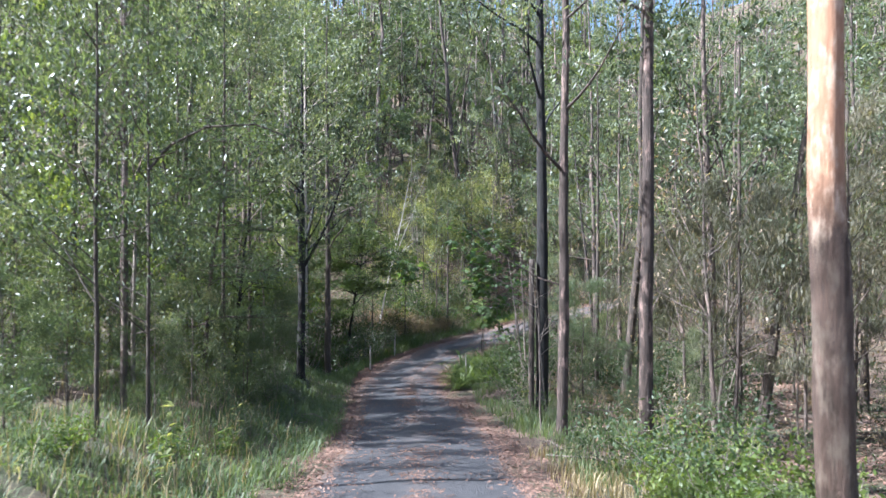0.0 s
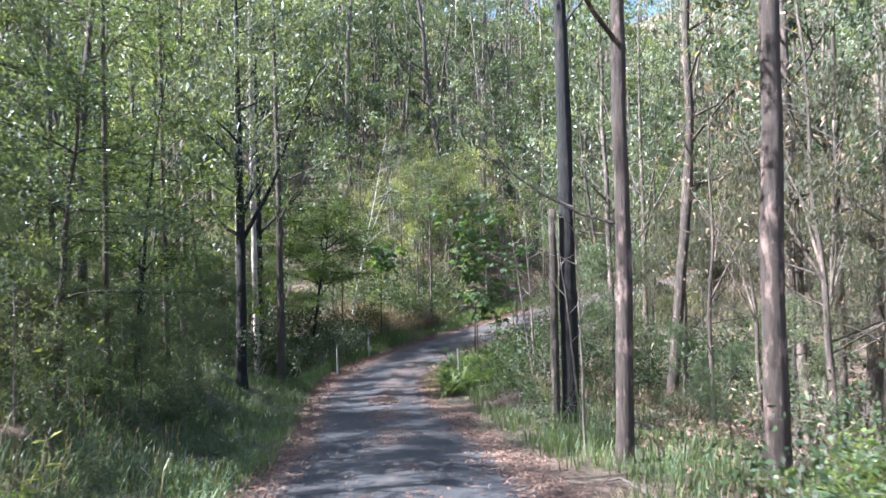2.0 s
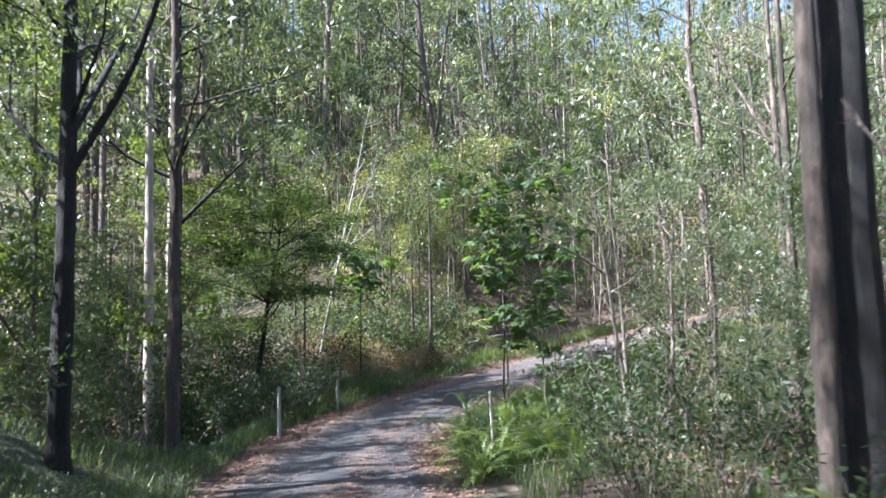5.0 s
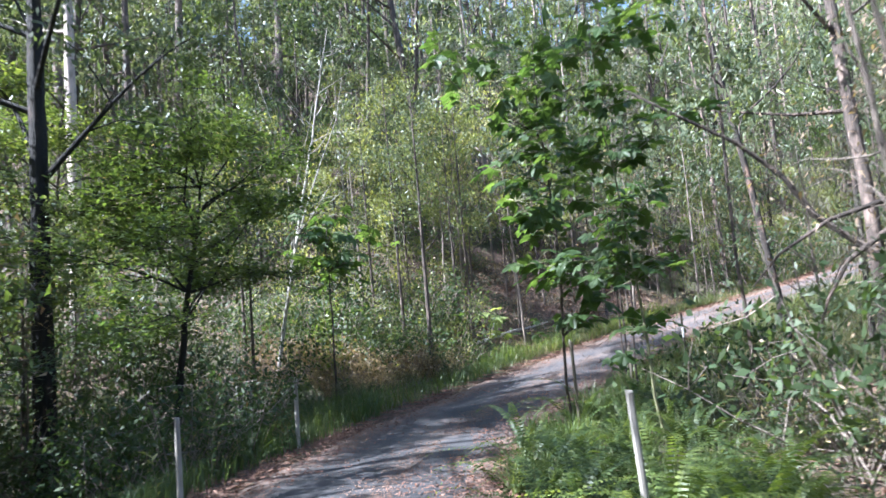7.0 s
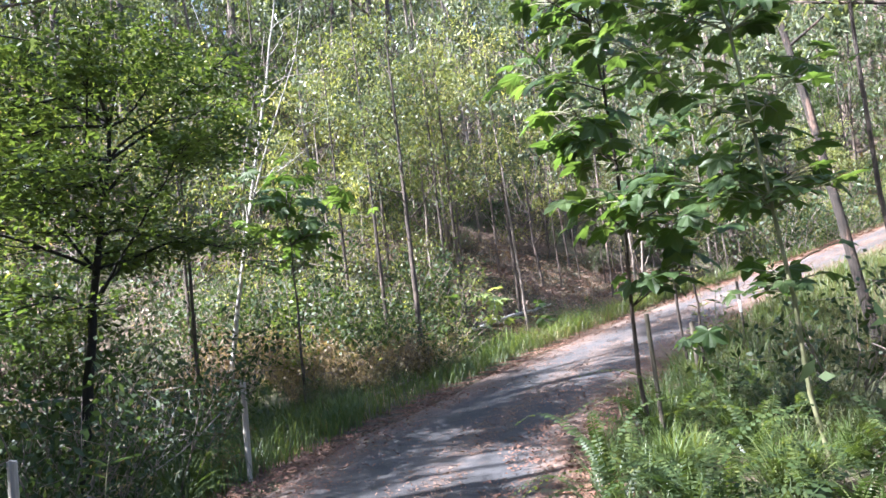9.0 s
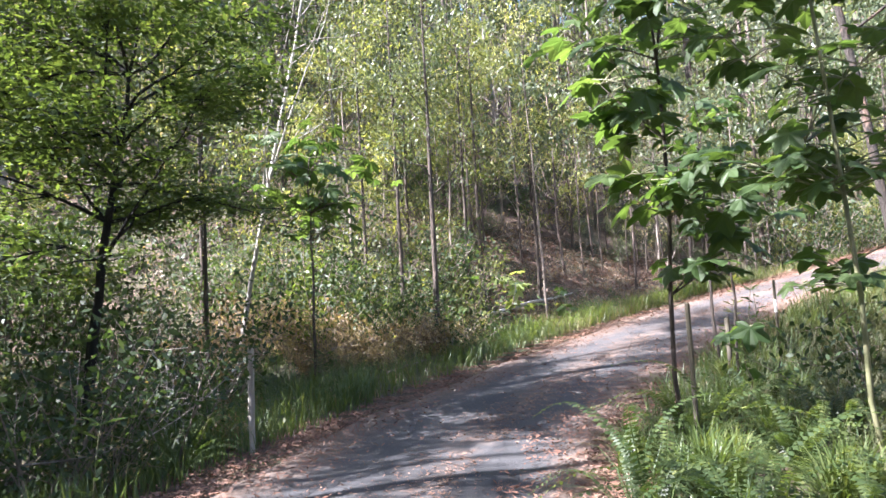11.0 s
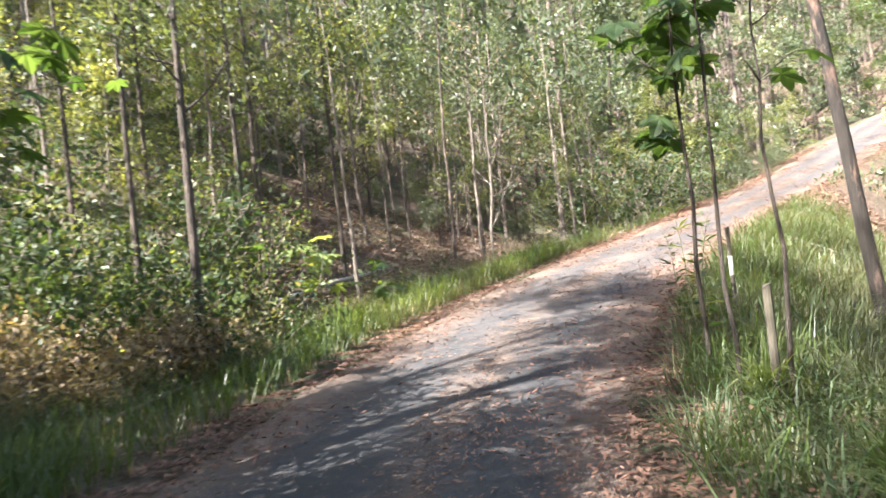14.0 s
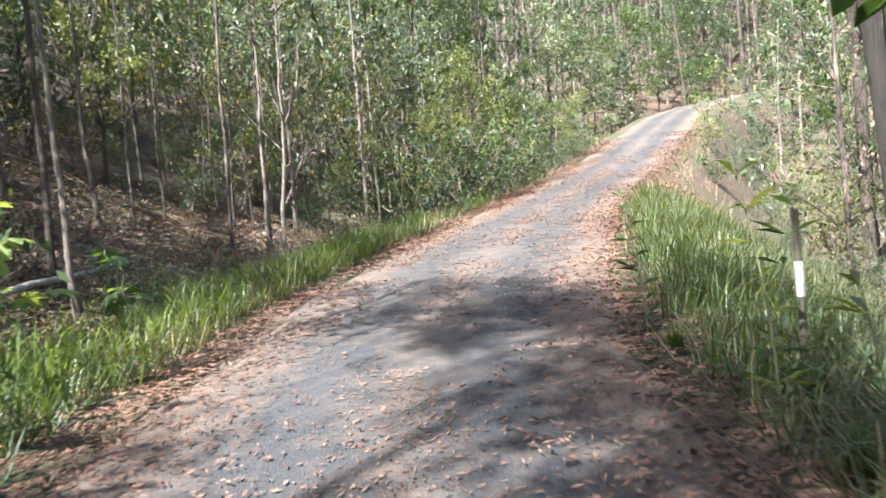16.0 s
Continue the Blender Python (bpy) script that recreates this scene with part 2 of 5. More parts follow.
# ---- plan: the road's line, and the lie of the land ----
# x, y, z, half width to the left, to the right
LINE = [(0.4, -60, 9.0, 1.7, 1.6), (0.2, -30, 4.6, 1.7, 1.6), (0.0, -12, 1.9, 1.7, 1.6), (-0.15, 0, 0, 1.6, 1.55), (-0.25, 4.4, -0.9, 1.55, 1.6),
        (-0.3, 8.7, -1.63, 1.55, 1.6), (-0.45, 11.8, -2.08, 1.6, 1.7), (-0.6, 16, -2.66, 1.6, 1.7), (-0.85, 20, -3.13, 1.7, 1.6), (-1.2, 24.6, -3.42, 1.8, 1.3),
        (-1.1, 28.2, -3.5, 2.0, 1.25), (-0.3, 31.5, -3.45, 2.0, 1.25), (1.25, 34.9, -3.28, 1.9, 1.35), (4.8, 38.9, -2.68, 1.75, 1.6), (8.3, 41.3, -2.1, 1.7, 1.55),
        (12.6, 43.9, -1.5, 1.65, 1.5), (19.9, 47.2, -0.15, 1.6, 1.5), (28.7, 51.0, 1.95, 1.55, 1.5), (37, 54.3, 3.8, 1.55, 1.5), (45, 55.5, 5.2, 1.55, 1.5), (54, 51.5, 6.2, 1.55, 1.5), (70, 40, 8.0, 1.55, 1.5)]


def catmull(pts, step=0.35):
    pts = [np.array(q, float) for q in pts]
    out = []
    for i in range(len(pts) - 1):
        a, b, c, e = pts[max(i - 1, 0)], pts[i], pts[i + 1], pts[min(i + 2, len(pts) - 1)]
        n = max(2, int(np.linalg.norm((c - b)[:2]) / step))
        for t in np.arange(n) / n:
            out.append(0.5 * (2 * b + (c - a) * t + (2 * a - 5 * b + 4 * c - e) * t * t + (3 * b - a - 3 * c + e) * t ** 3))
    return np.array(out + [pts[-1]])


ROAD = catmull(LINE)
TAN = np.gradient(ROAD[:, :2], axis=0)
RISE = np.gradient(ROAD[:, 2]) / np.linalg.norm(TAN, axis=1)
TAN /= np.linalg.norm(TAN, axis=1)[:, None]


def near_road(x, y):
    """Signed distance from the road's middle line (right is plus), and the index along it."""
    x, y = np.asarray(x, float).ravel(), np.asarray(y, float).ravel()
    dist, idx = np.empty(len(x)), np.empty(len(x), int)
    for a in range(0, len(x), 4000):
        dx = x[a:a + 4000, None] - ROAD[None, :, 0]
        dy = y[a:a + 4000, None] - ROAD[None, :, 1]
        i = np.argmin(dx * dx + dy * dy, axis=1)
        r = np.arange(len(i))
        idx[a:a + 4000] = i
        rt = dx[r, i] * TAN[i, 1] - dy[r, i] * TAN[i, 0]
        dist[a:a + 4000] = np.hypot(dx[r, i], dy[r, i]) * np.where(rt < 0, -1, 1)
    return dist, idx


def smooth(v, a, b):
    t = np.clip((v - a) / (b - a), 0, 1)
    return t * t * (3 - 2 * t)


def over_edge(dist, idx):
    """Metres outside the road's edge (minus: on the road)."""
    return np.where(dist > 0, dist - ROAD[idx, 4], -dist - ROAD[idx, 3])


def land(x, y):
    """Height of the ground."""
    shape = np.shape(x)
    x, y = np.asarray(x, float).ravel(), np.asarray(y, float).ravel()
    dist, idx = near_road(x, y)
    out = over_edge(dist, idx)
    z = np.interp(y, [-300, -60, -30, -12, 0, 4.4, 8.7, 11.8, 16, 20, 24, 28, 34, 40], [16, 9, 4.6, 1.9, 0, -0.9, -1.63, -2.1, -2.65, -3.13, -3.4, -3.5, -3.4, -3.3])
    z = z + 1.0 * smooth(-x, 2.3, 5.0) * (1 - smooth(y, 25, 30)) + 0.06 * np.clip(-x - 5, 0, 60) * (1 - smooth(y, 25, 32))
    z = z - 1.5 * smooth(-x, 2.7, 5.0) * smooth(y, 26, 30) * (1 - smooth(y, 33.5, 37.5))
    z = z - 0.9 * smooth(x, 2.5, 9) * smooth(y, 4, 14) * (1 - smooth(y, 32, 40)) + 0.10 * np.clip(x - 18, 0, 60) + 0.22 * np.clip(x - 34, 0, 90) + 0.16 * np.clip(-x - 14, 0, 90)
    z = z + 0.25 * smooth(x, 1.0, 2.2) * (1 - smooth(x, 3.5, 6)) * smooth(y, 21, 25) * (1 - smooth(y, 33, 36))
    n = y - np.interp(x, [-40, -10, -3, 0, 4, 11, 20, 40], [42, 40, 38.6, 39.6, 42.2, 46.0, 50.3, 59.5])
    n = np.where(n > 20, n, np.log1p(np.exp(np.clip(n / 0.8, -30, 25))) * 0.8)
    z = z + 0.5 * np.clip(n, 0, 12) + 0.32 * np.clip(n - 12, 0, 8) + 0.58 * np.clip(n - 20, 0, 60) + 0.12 * np.clip(n - 80, 0, 300)
    w = np.exp(-(np.clip(out - 0.3, 0, None) / 1.9) ** 2)
    bump_z = np.array([noise.noise((a * 0.45, b * 0.45, 0.0)) * 0.16 + noise.noise((a * 0.11, b * 0.11, 3.0)) * 0.45 for a, b in zip(x, y)])
    z = w * ROAD[idx, 2] + (1 - w) * (z + bump_z)
    z = z - 0.05 * (out < -0.12)
    return z.reshape(shape)


def height(x, y):
    return float(land(np.array([x]), np.array([y]))[0])


# ---- mesh helpers ----
def mesh_from(name, verts, faces, mat, smooth_faces=False):
    me = bpy.data.meshes.new(name)
    me.from_pydata([tuple(v) for v in verts], [], [tuple(f) for f in faces])
    me.materials.append(mat)
    if smooth_faces:
        me.polygons.foreach_set("use_smooth", [True] * len(me.polygons))
    me.update()
    return me


def quads(name, corners, mat):
    """One mesh of many separate blades of three or four corners; corners: n x k x 3."""
    n, k = np.shape(corners)[:2]
    me = bpy.data.meshes.new(name)
    me.vertices.add(n * k)
    me.vertices.foreach_set("co", np.ascontiguousarray(corners, dtype=np.float32).ravel())
    me.loops.add(n * k)
    me.loops.foreach_set("vertex_index", np.arange(n * k, dtype=np.int32))
    me.polygons.add(n)
    me.polygons.foreach_set("loop_start", np.arange(0, n * k, k, dtype=np.int32))
    me.materials.append(mat)
    me.update(calc_edges=True)
    me.validate()
    return me


def part(name, me, parent, label=""):
    ob = new(name, me)
    ob.parent = parent
    return tagged(ob, label)


class Tubes:
    """Gathers tapered tubes into one mesh."""

    def __init__(self):
        self.v, self.f = [], []

    def add(self, path, radii, sides=6, rough=0.0, rng=None):
        path = np.array(path, float)
        t = np.gradient(path, axis=0)
        t /= np.linalg.norm(t, axis=1)[:, None] + 1e-9
        ref = np.array([0.0, 1.0, 0.0]) if abs(t[0][1]) < 0.8 else np.array([1.0, 0, 0])
        base = len(self.v)
        for q, tt, r in zip(path, t, radii):
            u = np.cross(tt, ref)
            u /= np.linalg.norm(u) + 1e-9
            w = np.cross(tt, u)
            for k in range(sides):
                a = 2 * math.pi * k / sides
                rr = r * (1 + (rng.uniform(-rough, rough) if rng is not None and rough else 0))
                self.v.append(q + rr * (math.cos(a) * u + math.sin(a) * w))
        n = len(path)
        for i in range(n - 1):
            for k in range(sides):
                a, b = base + i * sides + k, base + i * sides + (k + 1) % sides
                self.f.append((a, b, b + sides, a + sides))
        self.f.append(tuple(base + (n - 1) * sides + k for k in range(sides)))

    def mesh(self, name, mat):
        return mesh_from(name, self.v, self.f, mat, True)


def leaf_quads(rng, centres, length, width, droop=0.6, spread=0.0, simple=False):
    """Folded-open diamond leaves at the centres, hanging by droop."""
    n = len(centres)
    c = np.array(centres) + rng.normal(0, 1, (n, 3)) * spread
    dirs = rng.normal(0, 1, (n, 3))
    dirs[:, 2] -= droop * 2
    dirs /= np.linalg.norm(dirs, axis=1)[:, None]
    side = np.cross(dirs, rng.normal(0, 1, (n, 3)))
    side /= np.linalg.norm(side, axis=1)[:, None] + 1e-9
    ln = length * rng.uniform(0.6, 1.35, (n, 1))
    wd_ = width * rng.uniform(0.6, 1.3, (n, 1))
    a, b = c - dirs * ln * 0.5, c + dirs * ln * 0.5
    m1 = c - dirs * ln * 0.08
    if simple:
        return np.stack([a + side * wd_ * 0.5 + dirs * ln * 0.2, b, a - side * wd_ * 0.35], axis=1)
    return np.stack([a, m1 + side * wd_ * 0.5, b, m1 - side * wd_ * 0.5], axis=1)


def limb_path(rng, start, direction, length, n=7, rise=0.25, wob=0.12):
    pts, q, dd = [np.array(start, float)], np.array(start, float), np.array(direction, float)
    dd /= np.linalg.norm(dd)
    for i in range(n):
        dd = dd + rng.normal(0, wob, 3) + np.array([0, 0, rise / n])
        dd /= np.linalg.norm(dd)
        q = q + dd * length / n
        pts.append(q.copy())
    return pts


def make_tree(name, label, seed, tall, radius, bark, leaf, clear=0.45, limbs=9, reach=2.4, leaves=1800, leaf_len=0.17, leaf_wid=0.05,
              lean=(0, 0), forks=0, wob=0.05, droop=0.6, twigs=4, clump=0.32, sides=8, extra=(), category="tree", rings=14, joined=False, taper=0.82):
    """A tree standing at the origin: trunk, limbs, crown."""
    rng = np.random.default_rng(seed)
    root = new(name)
    tagged(root, label, category)
    n = rings
    path, q = [], np.zeros(3)
    drift = np.array([lean[0], lean[1], 0.0])
    wobble = np.zeros(2)
    for i in range(n + 1):
        f = i / n
        path.append(np.array([drift[0] * f * tall + wobble[0], drift[1] * f * tall + wobble[1], f * tall - 0.15]))
        wobble = wobble + rng.normal(0, wob * tall / n, 2)
    radii = [radius * (1.25 if i == 0 else 1.0) * (1 - taper * (i / n) ** 1.1) for i in range(n + 1)]
    tb = Tubes()
    # the lower trunk gets closer rings
    tb.add(path, radii, sides, 0.09, rng)
    ends = []
    path = np.array(path)

    def at(f):
        k = min(f * n, n - 1e-6)
        i = int(k)
        return path[i] + (path[i + 1] - path[i]) * (k - i), radii[i]

    lb = Tubes()
    whole = []
    ls, ts, seg, tseg = (3, 3, 3, 1) if joined else (6, 4, 6, 3)
    for k in range(limbs):
        if not joined:
            lb = Tubes()
            whole.append(lb)
        f = clear + (0.97 - clear) * ((k + rng.uniform(0, 0.9)) / limbs)
        s, r = at(f)
        a = rng.uniform(0, 2 * math.pi)
        ln = reach * (1.15 - 0.7 * (f - clear) / (1 - clear)) * rng.uniform(0.7, 1.25)
        up = rng.uniform(0.2, 0.9)
        lp = limb_path(rng, s, (math.cos(a), math.sin(a), up), ln, seg, 0.35)
        lr = max(0.012, r * 0.42)
        lb.add(lp, [lr * (1 - 0.85 * i / seg) for i in range(seg + 1)], ls)
        for j in range(twigs):
            i = rng.integers(2, seg + 1)
            dd = np.array(lp[i]) - np.array(lp[i - 1]) + rng.normal(0, 0.35, 3) * ln / seg
            tp = limb_path(rng, lp[i], dd, ln * rng.uniform(0.25, 0.5), tseg, -0.1, 0.2)
            lb.add(tp, [lr * (0.3 - 0.24 * k_ / tseg) for k_ in range(tseg + 1)], ts)
            ends += [tp[-2], tp[-1]]
        ends.append(lp[-1])
    for k in range(forks):
        s, r = at(rng.uniform(0.25, 0.5))
        a = rng.uniform(0, 2 * math.pi)
        if not joined:
            lb = Tubes()
            whole.append(lb)
        lp = limb_path(rng, s, (math.cos(a) * 0.5, math.sin(a) * 0.5, 1.0), tall * 0.45, 8, 0.3, 0.08)
        lb.add(lp, [r * 0.6 * (1 - 0.85 * i / 8) for i in range(9)], 6)
        ends += [lp[-1], lp[-2], lp[-3]]
    for lp, lr in extra:
        lb = Tubes()
        whole.append(lb)
        lb.add(lp, [lr * (1 - 0.8 * i / (len(lp) - 1)) for i in range(len(lp))], 6)
        ends += [np.array(lp[-1]), np.array(lp[-2])]
    part("trunk", tb.mesh("trunk", bark), root)
    if joined:
        tagged(part("branchwork", lb.mesh("branchwork", bark), root), kind="stuff")
    for lb in whole:
        part("limb", lb.mesh("limb", bark), root)
    if leaves:
        e = np.array(ends)[rng.integers(0, len(ends), leaves)]
        cl = e + rng.normal(0, 1, (leaves, 3)) * np.array([clump, clump, clump * 0.75]) * rng.uniform(0.4, 1.3, (leaves, 1))
        part("crown", quads("crown", leaf_quads(rng, cl, leaf_len, leaf_wid * (1.35 if joined else 1.0), droop, simple=joined), leaf), root)
    return root


def stand(ob, x, y, turn=0.0, scale=1.0, sink=0.05):
    ob.matrix_basis = pose(x, y, height(x, y) - sink, 0, 0, turn) @ Matrix.Scale(scale, 4)
    return ob


def make_shrub(name, label, seed, tall, wide, leaf, stems=9, leaves=900, leaf_len=0.09, leaf_wid=0.035, droop=0.1, bark=None, simple=False):
    rng = np.random.default_rng(seed)
    root = tagged(new(name), label, "shrub")
    tb, ends = Tubes(), []
    for k in range(stems):
        a, o = rng.uniform(0, 2 * math.pi), rng.uniform(0.15, 1.0)
        lp = limb_path(rng, (rng.normal(0, 0.06), rng.normal(0, 0.06), -0.05), (math.cos(a) * o * wide, math.sin(a) * o * wide, tall), math.hypot(tall, wide * o) * rng.uniform(0.6, 1.1), 5, 0.0, 0.18)
        tb.add(lp, [0.014 * (1 - 0.8 * i / 5) for i in range(6)], 3)
        ends += lp[2:]
        for j in range(2):
            i = rng.integers(2, 6)
            tp = limb_path(rng, lp[i], rng.normal(0, 1, 3) + np.array([0, 0, 0.6]), tall * 0.3, 2, 0.1, 0.2)
            tb.add(tp, [0.007, 0.005, 0.002], 3)
            ends += tp[1:]
    tagged(part("stemwork", tb.mesh("stemwork", bark or TWIG), root), kind="stuff")
    if leaves:
        e = np.array(ends)[rng.integers(0, len(ends), leaves)]
        cl = e + rng.normal(0, 1, (leaves, 3)) * 0.085 * max(tall, wide) ** 0.7
        cl[:, 2] = np.abs(cl[:, 2])
        part("foliage", quads("foliage", leaf_quads(rng, cl, leaf_len, leaf_wid, droop, simple=simple), leaf), root)
    return root


# ---- ground and road ----
def axis(lo, hi, fine, far):
    a = list(np.arange(lo, hi + 1e-6, fine))
    step = fine
    while a[-1] < far:
        step *= 1.25
        a.append(a[-1] + step)
    step = fine
    while a[0] > -far:
        step *= 1.25
        a.insert(0, a[0] - step)
    return np.array(a)


gx, gy = axis(-16, 28, 0.4, 1500), axis(-4, 60, 0.4, 1500)
X, Y = np.meshgrid(gx, gy)
Z = land(X, Y)
nx, ny = len(gx), len(gy)
gi = np.arange(nx * ny).reshape(ny, nx)
gf = np.stack([gi[:-1, :-1], gi[:-1, 1:], gi[1:, 1:], gi[1:, :-1]], axis=-1).reshape(-1, 4)
ground = tagged(new("ground", mesh_from("ground", np.stack([X.ravel(), Y.ravel(), Z.ravel()], 1), gf.tolist(), FLOOR, True)),
                "leaf-littered forest floor with patches of green", "ground", kind="structure")


def build_road():
    keep = (ROAD[:, 1] > -25) & (ROAD[:, 0] < 50)
    rows, tn = ROAD[keep], TAN[keep]
    across = np.linspace(-1, 1, 15)
    rng = np.random.default_rng(5)
    v, dirt = [], []
    for i, (r, t) in enumerate(zip(rows, tn)):
        wob_l, wob_r = noise.noise((r[1] * 0.7, 1.0, r[0])) * 0.3 + noise.noise((r[1] * 2.3, 2.0, r[0])) * 0.1, noise.noise((r[1] * 0.7, 7.0, r[0])) * 0.3 + noise.noise((r[1] * 2.3, 8.0, r[0])) * 0.1
        for a in across:
            off = a * (r[3] + wob_l) if a < 0 else a * (r[4] + wob_r)
            x, y = r[0] + off * t[1], r[1] - off * t[0]
            crown = 0.045 * (1 - a * a) - 0.02 * (math.exp(-((abs(a) - 0.5) / 0.18) ** 2)) - (0.06 if abs(a) > 0.99 else 0)
            v.append((x, y, r[2] + 0.02 + crown))
            up = np.clip((r[1] - 31) / 9, 0, 1) * 0.16
            dirt.append(float(0.6 * smooth(abs(a), 0.68 - 0.28 * float(np.clip((r[1] - 24) / 8, 0, 1)), 1.0) + up + 0.2 * math.exp(-(a / 0.16) ** 2)))
    n, m = len(rows), len(across)
    f = [(i * m + k, i * m + k + 1, (i + 1) * m + k + 1, (i + 1) * m + k) for i in range(n - 1) for k in range(m - 1)]
    me = mesh_from("road", v, f, ASPHALT, True)
    a = me.attributes.new("dirt", "FLOAT", "POINT")
    a.data.foreach_set("value", dirt)
    return tagged(new("road", me), "narrow worn grey asphalt track with leaf litter at its edges", "road", kind="structure")


build_road()

# ---- marked trees beside the track ----
def gum(x, y, seed, tall, dia, bark, label, turn=0.0, name="gum_tree", **kw):
    opts = dict(clear=0.5, limbs=9, reach=2.6, leaves=1700, wob=0.012, sides=12, rings=26)
    opts.update(kw)
    return stand(make_tree(name, label, seed, tall, dia / 2, bark, opts.pop("leaf", GUM), **opts), x, y, turn)


gum(2.72, 19.9, 11, 17, 0.36, BARK_BLACK, "tall black fire-charred gum trunk beside the track", lean=(-0.008, 0.0), clear=0.45, taper=0.7)
gum(2.4, 19.8, 12, 4.4, 0.165, BARK_BROWN, "broken dark stub with shaggy bark close beside the black gum", lean=(0.004, 0.0), limbs=0, leaves=0, taper=0.12, wob=0.006, name="broken_tree")
b0 = height(2.5, 15.4)
gum(2.5, 15.4, 13, 18, 0.24, BARK_RED, "reddish-brown gum with a long drooping side branch", lean=(-0.006, 0.0), clear=0.3, wob=0.02, leaves=3000,
    extra=[([(0.0, 0, 0.9 - b0 - 0.2), (-0.45, 0.15, 1.0 - b0 - 0.15), (-0.95, 0.35, 1.15 - b0), (-1.5, 0.6, 1.6 - b0), (-1.9, 0.7, 2.0 - b0), (-2.3, 0.8, 2.2 - b0)], 0.022)])
gum(3.93, 14.1, 14, 19, 0.29, BARK_RED, "tall reddish-brown patchy gum beside the track", lean=(0.004, 0.0), wob=0.012, clear=0.42, limbs=11, leaves=3000)
gum(8.95, 20.6, 15, 13, 0.34, BARK_BROWN, "dark gum leaning over and forking high up", lean=(0.17, 0.05), clear=0.35, forks=2)
gum(8.1, 19.9, 16, 12, 0.19, BARK_BROWN, "slender dark gum that forks above head height", forks=3, clear=0.4)
gum(3.82, 7.05, 17, 20, 0.38, BARK_ORANGE, "thick salmon-orange gum trunk with a brown rough foot", lean=(-0.015, 0.0), wob=0.016, sides=18, rings=40)
gum(-4.8, 24.6, 18, 11, 0.30, BARK_BLACK, "dark forked gum with a blackened trunk", forks=3, clear=0.35, limbs=11)
gum(-4.4, 27.7, 19, 14, 0.25, BARK_BROWN, "straight dark gum on the grassy bank", clear=0.3, limbs=12)
# crowns from here to the far grey gum are thickened to shade road and bank
gum(-5.7, 30.2, 20, 16, 0.24, BARK_PALE, "pale straight gum standing in the gully", limbs=14, reach=3.0, leaves=4600, leaf_len=0.2, leaf_wid=0.07)
# added tree, there to shade the gully
gum(-9.8, 30.6, 71, 15, 0.26, BARK_GREY, "grey gum added above the gully, its dense crown casting shade", clear=0.5, limbs=13, leaves=6000, leaf_len=0.2, leaf_wid=0.07)
gum(-6.5, 34.3, 21, 17, 0.42, BARK_BLACK, "thick black gum trunk rising from the gully", clear=0.35, limbs=16, reach=3.4, leaves=6000, leaf_len=0.19, leaf_wid=0.07)
gum(-9.2, 42.2, 22, 18, 0.44, BARK_PALE, "pale grey gum with peeling bark across the gully", clear=0.55, limbs=14, leaves=7500, reach=3.4, leaf_len=0.2, leaf_wid=0.07)
gum(-9.6, 35.0, 70, 19, 0.3, BARK_GREY, "tall grey gum with a high crown above the gully", clear=0.6, limbs=16, leaves=9000, reach=3.4, leaf_len=0.2, leaf_wid=0.07)
gum(-12.5, 44, 23, 18, 0.36, BARK_GREY, "grey gum with peeling bark across the gully", clear=0.55, limbs=14, leaves=6000, reach=3.4, leaf_len=0.2, leaf_wid=0.07)
gum(7.6, 36.2, 24, 13, 0.18, BARK_MOTTLED, "mottled brown leaning gum below the bend", lean=(-0.10, 0.04), clear=0.35)
gum(9.75, 36.9, 25, 12, 0.15, BARK_MOTTLED, "mottled brown gum below the bend", lean=(0.03, 0.0), clear=0.35)
gum(13.5, 33.7, 26, 16, 0.26, BARK_GREY, "straight grey gum on the valley floor")
gum(7.1, 29.3, 27, 13, 0.2, BARK_GREY, "grey gum with many upswept branches", forks=3)
gum(5.5, 26.0, 28, 12, 0.17, BARK_BROWN, "slender brown gum in the brush", clear=0.35)
gum(-4.95, 10.4, 29, 9, 0.075, BARK_BROWN, "slender dark tree on the grassy bank", clear=0.2, limbs=20, reach=1.9, droop=0.9, clump=0.24, leaf=WATTLE, leaves=6500, leaf_len=0.1, leaf_wid=0.03)
gum(-4.75, 11.7, 30, 8, 0.07, BARK_BROWN, "slender dark tree on the grassy bank", clear=0.2, limbs=20, reach=1.9, droop=0.9, clump=0.24, leaf=WATTLE, leaves=6500, leaf_len=0.1, leaf_wid=0.03,
    extra=[([(0, 0, 4.3), (0.25, 0.3, 4.75), (0.85, 0.3, 5.05), (1.65, 0.3, 5.09), (2.3, 0.3, 4.85), (2.9, 0.3, 4.6)], 0.03)])
gum(-7.6, 8.8, 31, 15, 0.22, BARK_BROWN, "dark gum trunk at the back of the grass")

